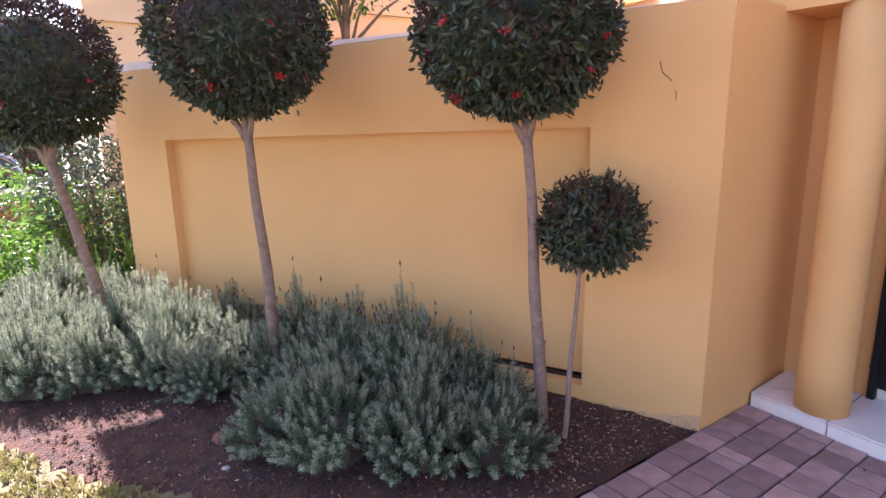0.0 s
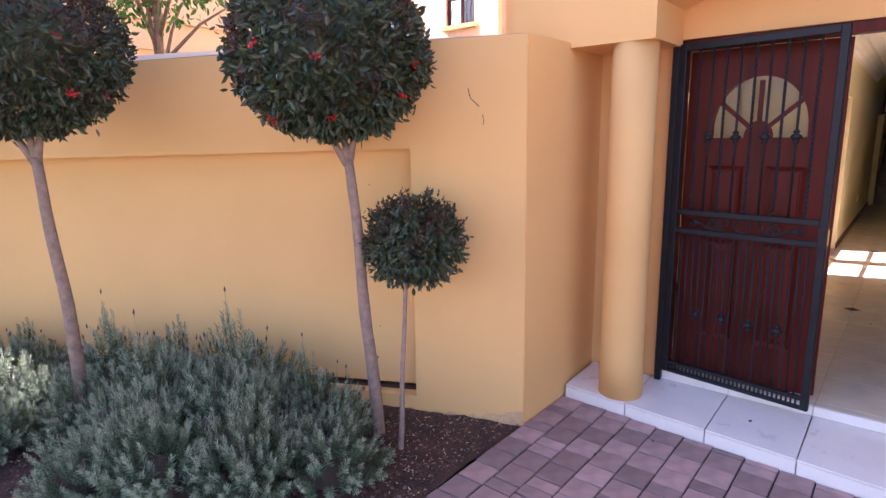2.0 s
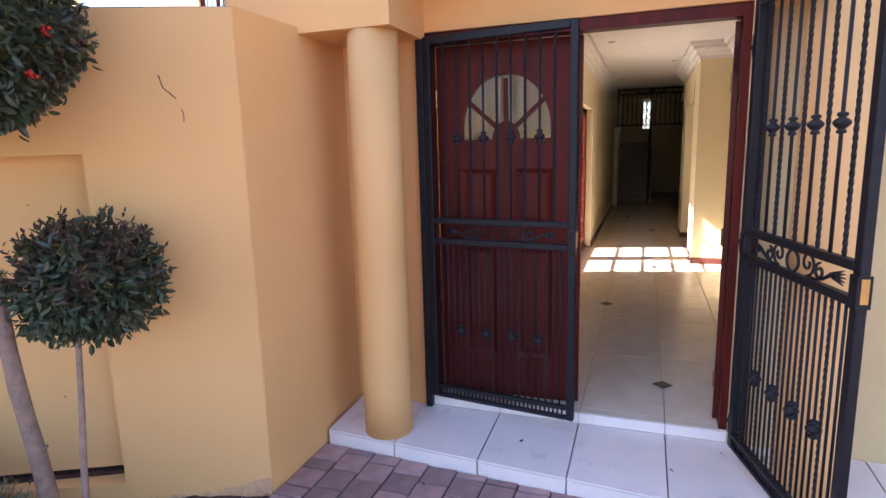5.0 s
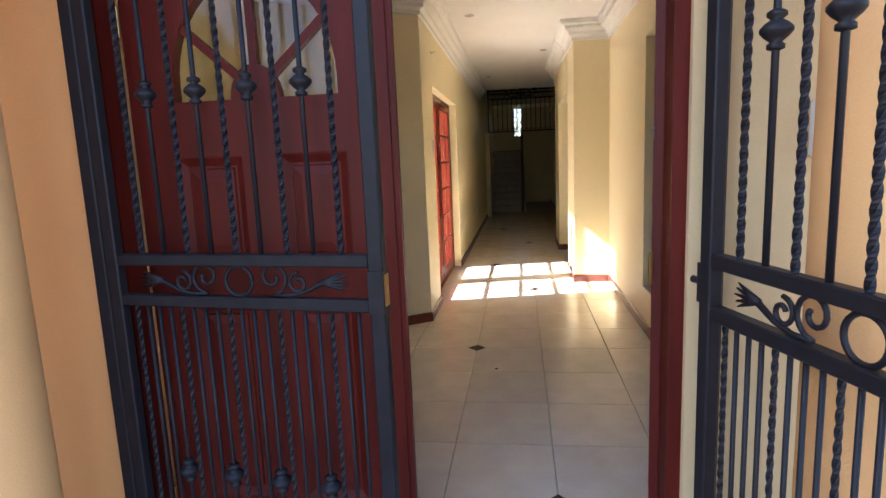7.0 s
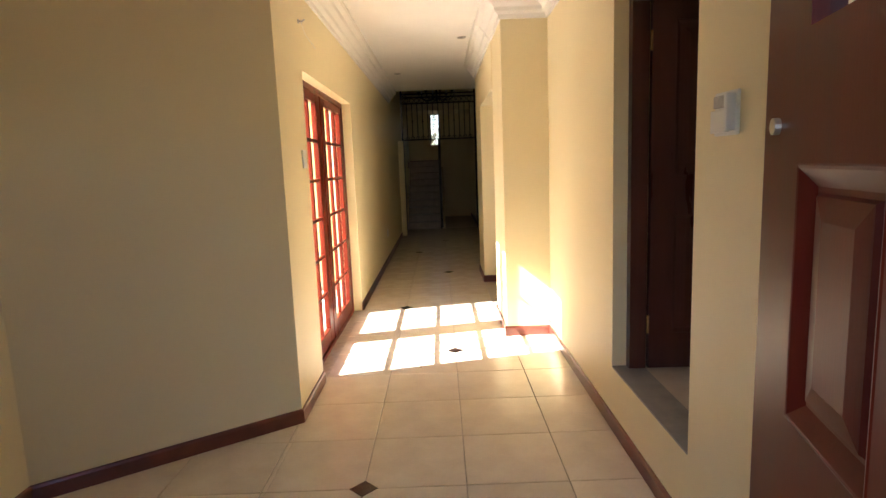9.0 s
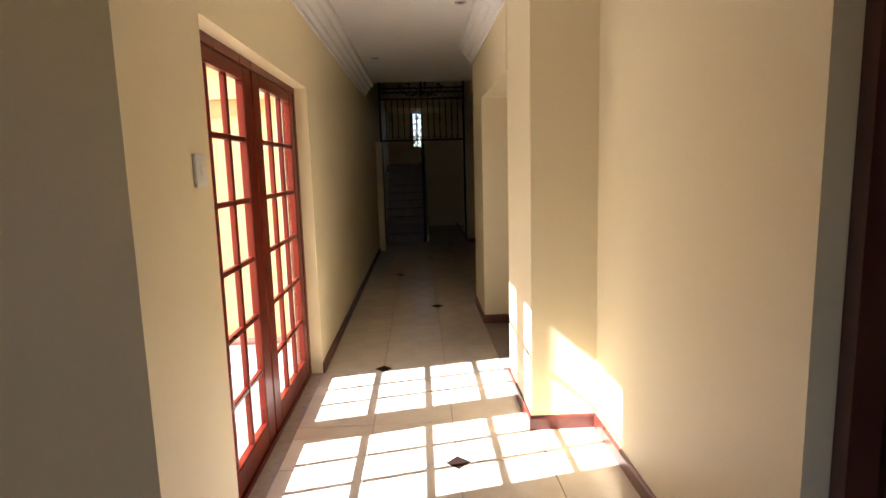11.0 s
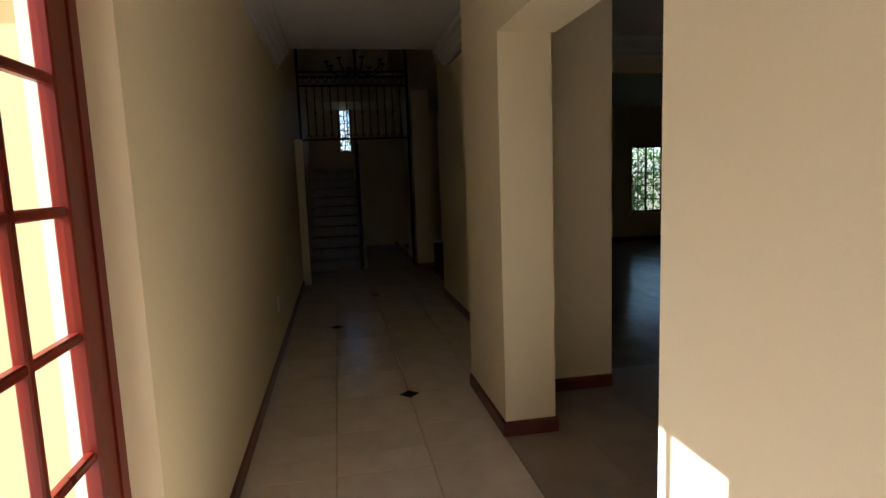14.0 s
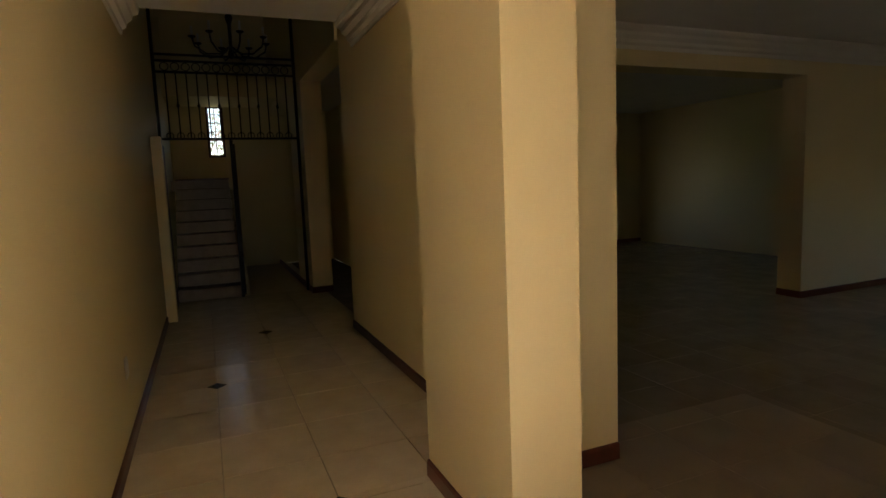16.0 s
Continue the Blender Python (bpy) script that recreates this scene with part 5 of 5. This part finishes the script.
# ---- greenery past the wall's end ----
def strap_plant(at, n, L, w, seed):
    rng.seed(seed)
    t = thing("strap_leaf_plant", "bright green plant with arching strap leaves", "plant", at, group="strap-leaf plants")
    vs, fs = [], []
    for _ in range(n):
        a, tilt, l = rng.uniform(0, 6.283), rng.uniform(0.25, 1.1), L * rng.uniform(0.6, 1.1)
        dx, dy = math.cos(a), math.sin(a)
        ox, oy = rng.uniform(-0.12, 0.12), rng.uniform(-0.12, 0.12)
        for k in range(6):
            f = k / 5
            r = l * f * math.sin(tilt) * (0.7 + 0.5 * f)
            z = l * (f * math.cos(tilt) * 1.1 - 0.55 * f * f * math.sin(tilt))
            ww = w * (1 - f ** 3) + 0.001
            vs += [(ox + dx * r - dy * ww, oy + dy * r + dx * ww, z), (ox + dx * r + dy * ww, oy + dy * r - dx * ww, z)]
            if k:
                b = len(vs) - 4
                fs.append((b, b + 1, b + 3, b + 2))
    me = bpy.data.meshes.new("leaves")
    me.from_pydata(vs, [], fs)
    me.materials.append(BRIGHTLEAF)
    o = new("leaves", me)
    o.parent = t


for i, (x, y) in enumerate(((-0.9, 7.3), (-0.35, 7.6), (0.2, 7.5), (-1.5, 7.8), (-0.7, 8.2), (0.1, 8.4), (-1.2, 8.9), (-0.2, 9.2), (0.6, 8.0))):
    strap_plant((x, y, -0.2), 90, 0.75, 0.020, 30 + i)


def shrub(name, label, base, centre, rad, n, leaf, mat, seed, hollow=0.35, trunk=0.05):
    rng.seed(seed)
    t = thing(name, label, "tree" if "tree" in name else "shrub", base)
    c = Vector(centre) - Vector(base)
    part("trunk", tube(bmesh.new(), [(0, 0, -0.1), (c.x * 0.3, c.y * 0.3, c.z * 0.45), (c.x * 0.8, c.y * 0.8, c.z * 0.8), c], [trunk * 1.3, trunk, trunk * 0.8, trunk * 0.4], 10), BARK, t, smooth=True)
    for i in range(9):
        e = c + Vector((unit().x * rad[0], unit().y * rad[1], unit().z * rad[2])) * 0.8
        s0 = Vector((c.x * 0.7, c.y * 0.7, c.z * (0.62 + 0.03 * i)))
        part("limb", tube(bmesh.new(), [s0, s0.lerp(e, 0.5) + Vector((0, 0, 0.08)), e], [trunk * 0.45, trunk * 0.3, 0.006], 7), BARK, t, smooth=True)
    items = []
    for _ in range(n):
        u = unit()
        f = (hollow + (1 - hollow) * rng.random() ** 0.5) * (1 + 0.3 * noise.noise(u * 2.4 + Vector((seed, 0, 0))))
        p = Vector((u.x * rad[0], u.y * rad[1], u.z * rad[2])) * f
        if noise.noise(p * 2.2 + Vector((0, seed, 0))) < -0.22:
            continue
        d = u * 0.5 + unit() + Vector((0, 0, -0.5))
        L = leaf * rng.uniform(0.6, 1.2)
        items.append((p + c, d, L, L * 0.4, 0))
    cr = new("crown", leaf_cloud(items, [mat], "crown"))
    cr.parent = t


shrub("garden_tree", "slender tree with bright feathery leaves behind the wall", (2.75, 6.3, -0.2), (2.75, 5.9, 3.75), (1.0, 0.9, 0.9), 4200, 0.09, BRIGHTLEAF, 41)
shrub("garden_shrub", "bright green leafy shrub in the sun", (-0.9, 10.0, -0.2), (-0.9, 10.0, 0.55), (1.5, 0.8, 0.75), 3000, 0.10, BRIGHTLEAF, 42)
shrub("garden_shrub", "dark green leafy shrub beside the wall end", (0.35, 8.5, -0.2), (0.35, 8.5, 0.75), (0.75, 0.5, 0.95), 3600, 0.08, LEAF, 43)
shrub("garden_shrub", "bright green leafy shrub in the sun", (-0.75, 7.9, -0.2), (-0.75, 7.9, 0.35), (0.9, 0.6, 0.55), 2600, 0.09, BRIGHTLEAF, 44)
shrub("garden_shrub", "bright green leafy shrub in the sun", (0.05, 8.6, -0.2), (0.05, 8.6, 0.5), (0.7, 0.6, 0.6), 2200, 0.09, BRIGHTLEAF, 45)
for i, (x, y, z, rx) in enumerate(((23.6, -7.0, 0.9, 1.3), (24.4, -8.6, 1.4, 1.4), (24.0, -5.6, 1.2, 1.2), (25.5, -7.2, 2.6, 1.8))):
    shrub("garden_tree", "green tree outside the lounge window", (x, y, -0.2), (x, y, z), (rx, rx, rx), 3400, 0.13, BRIGHTLEAF, 50 + i)
shrub("garden_tree", "pale leafy tree outside the stair window", (25.0, 0.3, -0.2), (25.0, 0.3, 3.2), (1.4, 1.4, 1.5), 2500, 0.12, LIGHTLEAF, 60)
for i, (x, y, z, rx) in enumerate(((-3.0, 21.0, 2.2, 2.6), (-7.5, 20.0, 2.4, 3.0), (0.8, 24.0, 2.6, 3.0))):
    shrub("garden_tree", "large dark green tree across the drive", (x, y, -0.2), (x, y, z), (rx, rx, rx), 2600, 0.34, LEAF, 70 + i, trunk=0.15)
structure("wall_terrace", box(bmesh.new(), -6, 0.45, 11.2, 11.45, -0.3, 0.62), ROCK, "low brown retaining wall", "wall")
# Added backdrop that blocks the bright sky between the trees.
structure("wall_backdrop", box(bmesh.new(), -40, 0.5, 27.0, 27.3, -0.3, 3.6), ROCK, "plain brown wall added to block bright sky beyond the drive", "wall")
structure("drive", box(bmesh.new(), -9, 0.45, 11.45, 18.0, -0.3, 0.45), SAND, "raised driveway behind the retaining wall", "drive")


def parked_car():
    c = thing("parked_car", "dark parked car with silver alloy wheels", "car", (-2.6, 13.6, 0.45), 0)
    prof = [(-2.1, 0.30), (2.1, 0.30), (2.15, 0.62), (1.95, 0.85), (1.05, 0.93), (0.35, 1.38), (-1.05, 1.42), (-1.75, 0.98), (-2.1, 0.92)]
    bm = bmesh.new()
    a = [[bm.verts.new((x, y, z)) for x, z in prof] for y in (-0.85, 0.85)]
    bm.faces.new(a[0])
    bm.faces.new(a[1][::-1])
    for k in range(len(prof)):
        bm.faces.new((a[0][k], a[0][(k + 1) % len(prof)], a[1][(k + 1) % len(prof)], a[1][k]))
    bmesh.ops.recalc_face_normals(bm, faces=bm.faces[:])
    bmesh.ops.bevel(bm, geom=bm.edges[:], offset=0.06, segments=3, affect="EDGES", clamp_overlap=True)
    part("body", bm, CARPAINT, c, smooth=True)
    for nm, x0, x1 in (("window", -0.95, -0.05), ("window", 0.03, 0.62)):
        part(nm, box(bmesh.new(), x0, x1, -0.857, -0.85, 0.96, 1.28), DARKPLASTIC, c)
    for x in (-1.3, 1.3):
        for y in (-0.80, 0.80):
            w = part("wheel", lathe(bmesh.new(), [(0.20, -0.10), (0.31, -0.10), (0.325, -0.07), (0.325, 0.07), (0.31, 0.10), (0.20, 0.10)], seg=28), RUBBER, c, smooth=True)
            w.matrix_basis = pose(x, y, 0.325, 90, 0, 0)
            rim = bmesh.new()
            lathe(rim, [(0.05, -0.07), (0.21, -0.09), (0.21, 0.09), (0.05, 0.07)], seg=28)
            part("rim", rim, STEEL, w, "silver alloy rim")
            for q in range(7):
                an = 2 * math.pi * q / 7
                hole = lathe(bmesh.new(), [(0.001, 0.085), (0.032, 0.092), (0.034, 0.096), (0.001, 0.097)], (0.14 * math.cos(an), 0.14 * math.sin(an), 0), 12)
                part("vent", hole, DARKPLASTIC, w)


parked_car()


# ---- neighbouring house beyond the garden wall ----
def neighbour():
    h = thing("neighbour_house", "orange plastered two-storey house beyond the wall", "house")
    bm = box(bmesh.new(), 0.55, 6.4, 9.0, 9.25, -0.3, 5.0)
    # Upper half is out of view, heightened to shade the coping and porch.
    box(bm, 0.55, 5.0, 9.0, 9.25, 5.0, 10.2)
    part("wall", bm, NEIGHBOUR, h)
    # Unseen panel added to keep sun off the front of the planting bed.
    part("bed_shade_panel", box(bmesh.new(), -1.25, 0.549, 9.0, 9.25, 4.3, 10.2), NEIGHBOUR, h)
    part("string_course", box(bmesh.new(), 0.5, 6.4, 8.94, 9.0, 3.08, 3.20), NEIGHBOUR, h)
    part("string_course", box(bmesh.new(), 0.5, 6.4, 8.92, 9.0, 3.50, 3.66), NEIGHBOUR, h)
    w = part("side_wall", box(bmesh.new(), 9.8, 10.0, 4.6, 7.27, 0, 6.0), COPING, h, "pale sunlit side wall")
    bm = box(bmesh.new(), 9.8, 10.0, 8.02, 9.0, 0, 6.0)
    box(bm, 9.8, 10.0, 7.27, 8.02, 0, 4.02)
    box(bm, 9.8, 10.0, 7.27, 8.02, 5.1, 6.0)
    part("wall", bm, COPING, h)
    part("pilaster", box(bmesh.new(), 9.66, 9.8, 6.60, 7.02, 0, 6.0), NEIGHBOUR, h)
    part("roof", box(bmesh.new(), 9.5, 14, 4.4, 9.4, 6.0, 6.2), ROOF, h)
    part("wing", box(bmesh.new(), 6.4, 9.8, 11.0, 11.2, -0.3, 5.2), NEIGHBOUR, h)
    # Unseen slab capping the added shading walls.
    rf = bmesh.new()
    prism(rf, [(-1.4, 8.6), (5.2, 8.6), (5.2, 11.4), (-1.4, 11.4)], 10.2, 10.35)
    part("roof", rf, ROOF, h)
    win = part("window", box(bmesh.new(), 9.86, 9.92, 7.27, 7.32, 4.02, 5.1), MAHOGANY, h, "brown framed window with black burglar bars")
    for y0_, y1_, z0_, z1_ in ((7.97, 8.02, 4.02, 5.1), (7.62, 7.67, 4.02, 5.1), (7.32, 7.97, 4.02, 4.07), (7.32, 7.97, 4.55, 4.58), (7.32, 7.97, 5.05, 5.1)):
        part("frame", box(bmesh.new(), 9.862, 9.918, y0_, y1_, z0_, z1_), MAHOGANY, win)
    part("pane", sheet_x(7.30, 8.0, 4.04, 5.08, 9.888), GLASS, win)
    for i in range(6):
        y = 7.34 + 0.12 * i
        part("burglar_bar", tube(bmesh.new(), [(9.82, y, 4.03), (9.82, y + 0.05, 4.3), (9.82, y - 0.03, 4.6), (9.82, y + 0.04, 5.08)], 0.008, 6), IRON, win)
    part("sill", box(bmesh.new(), 9.68, 9.88, 7.2, 8.09, 3.94, 4.02), ORANGE, h)
    # Black sheet standing in for the unlit room behind the pane.
    part("dark_room_sheet", box(bmesh.new(), 11.2, 11.3, 6.8, 8.6, 3.2, 6.0), DARKPLASTIC, h)


neighbour()

# ---- floor tiles, pavers: the many pieces ----
PX, PY, JX, JY = 0.506, 0.498, 6.647, -0.165
REGIONS = [(4.052, 9.023, -1.030, 0.808), (4.252, 7.40, 0.808, 1.928), (9.023, 9.86, -0.638, 0.808), (9.86, 11.42, -0.622, 0.808), (11.42, 12.27, -0.628, 0.808), (12.27, 15.45, -1.028, 0.808), (15.45, 18.04, -1.19, 0.808)]
G = 0.0022
for i in range(-6, 24):
    for j in range(-4, 6):
        x0, x1 = JX + PX * i, JX + PX * (i + 1)
        y0, y1 = JY + PY * j, JY + PY * (j + 1)
        # merge the regions that a tile lies in, along x, then cut it to them
        todo = []
        for rx0, rx1, ry0, ry1 in REGIONS:
            a, b, c, d = max(x0 + G, rx0), min(x1 - G, rx1), max(y0 + G, ry0), min(y1 - G, ry1)
            if b - a > 0.012 and d - c > 0.012:
                todo.append([a, b, c, d])
        for a, b, c, d in todo:
            slab_tile("tile", a, b, c, d, FLOOR_T, 0.0, TILE, floor)
dm = bmesh.new()
r = 0.070
rings = [[dm.verts.new((q * (r - e), s * (r - e), z)) for q, s in ((-1, 0), (0, -1), (1, 0), (0, 1))] for e, z in ((0, -0.002), (0, 0.0008), (0.001, 0.0014))]
for a, b in zip(rings, rings[1:]):
    for k in range(4):
        dm.faces.new((a[k], a[(k + 1) % 4], b[(k + 1) % 4], b[k]))
dm.faces.new(rings[-1])
dm = finish("inset_tile", dm, DIAMOND)
for i, y in ((-4, -0.165), (0, 0.333), (4, -0.165), (7, 0.333), (11, -0.165), (15, 0.333), (18, -0.165)):
    o = new("inset_tile", dm)
    o.location = (JX + PX * i, y, 0)
    o.parent = floor
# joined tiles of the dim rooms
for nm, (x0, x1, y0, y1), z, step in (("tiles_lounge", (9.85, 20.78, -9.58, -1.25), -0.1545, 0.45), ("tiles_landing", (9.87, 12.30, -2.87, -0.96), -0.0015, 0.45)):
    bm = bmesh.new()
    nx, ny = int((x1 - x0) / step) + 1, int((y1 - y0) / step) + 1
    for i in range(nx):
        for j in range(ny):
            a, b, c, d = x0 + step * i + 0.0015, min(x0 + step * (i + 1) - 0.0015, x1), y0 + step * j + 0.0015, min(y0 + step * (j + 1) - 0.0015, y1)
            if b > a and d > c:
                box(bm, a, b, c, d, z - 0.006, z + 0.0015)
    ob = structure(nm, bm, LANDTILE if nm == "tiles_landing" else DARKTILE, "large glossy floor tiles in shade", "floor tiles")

# block paving
paving = structure("paving", box(bmesh.new(), -6.0, 3.563, -7.0, 1.855, -0.6, PAVE - 0.012), SAND, "purple-red block paving in front of the porch", "paving")
rng.seed(9)
pav_mesh = {}
rest = bmesh.new()
count = 0
y, w = 1.853, 0.180
while y > -4.0:
    x = front(y - w / 2) - 0.002
    first = rng.choice((0.06, 0.10, 0.14, 0.18, 0.18))
    while x > -3.0:
        L = first or rng.choice((0.18, 0.18, 0.18, 0.18, 0.10))
        first = 0
        x1 = x - L
        cx, cy, a, b = (x + x1) / 2, y - w / 2, L / 2 - 0.0055, w / 2 - 0.0044
        if 1.5 < cx and cy > -1.4 and count < 300:
            key = (round(a, 3), round(b, 3))
            if key not in pav_mesh:
                bm = bmesh.new()
                rings = [[bm.verts.new((q * (a - e), s * (b - e), z)) for q, s in ((-1, -1), (1, -1), (1, 1), (-1, 1))] for e, z in ((0, -0.03), (0, -0.004), (0.004, 0))]
                for p, q in zip(rings, rings[1:]):
                    for k in range(4):
                        bm.faces.new((p[k], p[(k + 1) % 4], q[(k + 1) % 4], q[k]))
                bm.faces.new(rings[-1])
                pav_mesh[key] = finish("paver", bm, PAVER)
            o = new("paver", pav_mesh[key])
            o.matrix_basis = pose(cx + rng.uniform(-0.002, 0.002), cy + rng.uniform(-0.0015, 0.0015), PAVE + rng.uniform(-0.002, 0.002), rng.uniform(-0.5, 0.5), rng.uniform(-0.5, 0.5), rng.uniform(-0.9, 0.9))
            o.parent = paving
            count += 1
        else:
            box(rest, cx - a, cx + a, cy - b, cy + b, PAVE - 0.02, PAVE + rng.uniform(-0.002, 0.002))
        x = x1
    y -= w
o = part("pavers", rest, PAVERS, paving)
tagged(o, kind="stuff")
# a few dry leaves and scraps on the step and paving
rng.seed(21)
for x, y, z in ((3.72, 0.62, -0.064), (3.62, -0.2, -0.064), (3.9, -0.45, -0.064), (3.3, 1.1, -0.176), (2.9, 1.3, -0.176), (6.2, 0.15, 0.002), (8.3, 0.1, 0.002)):
    t = tagged(new("fallen_leaf", leaf_cloud([(Vector((0, 0, 0)), Vector((rng.uniform(-1, 1), rng.uniform(-1, 1), 0.05)), 0.035, 0.014, 0)], [REDLEAF], "fallen_leaf")), "small dry leaf lying on the tiles", "leaf", "fallen leaves")
    t.location = (x, y, z + 0.003)
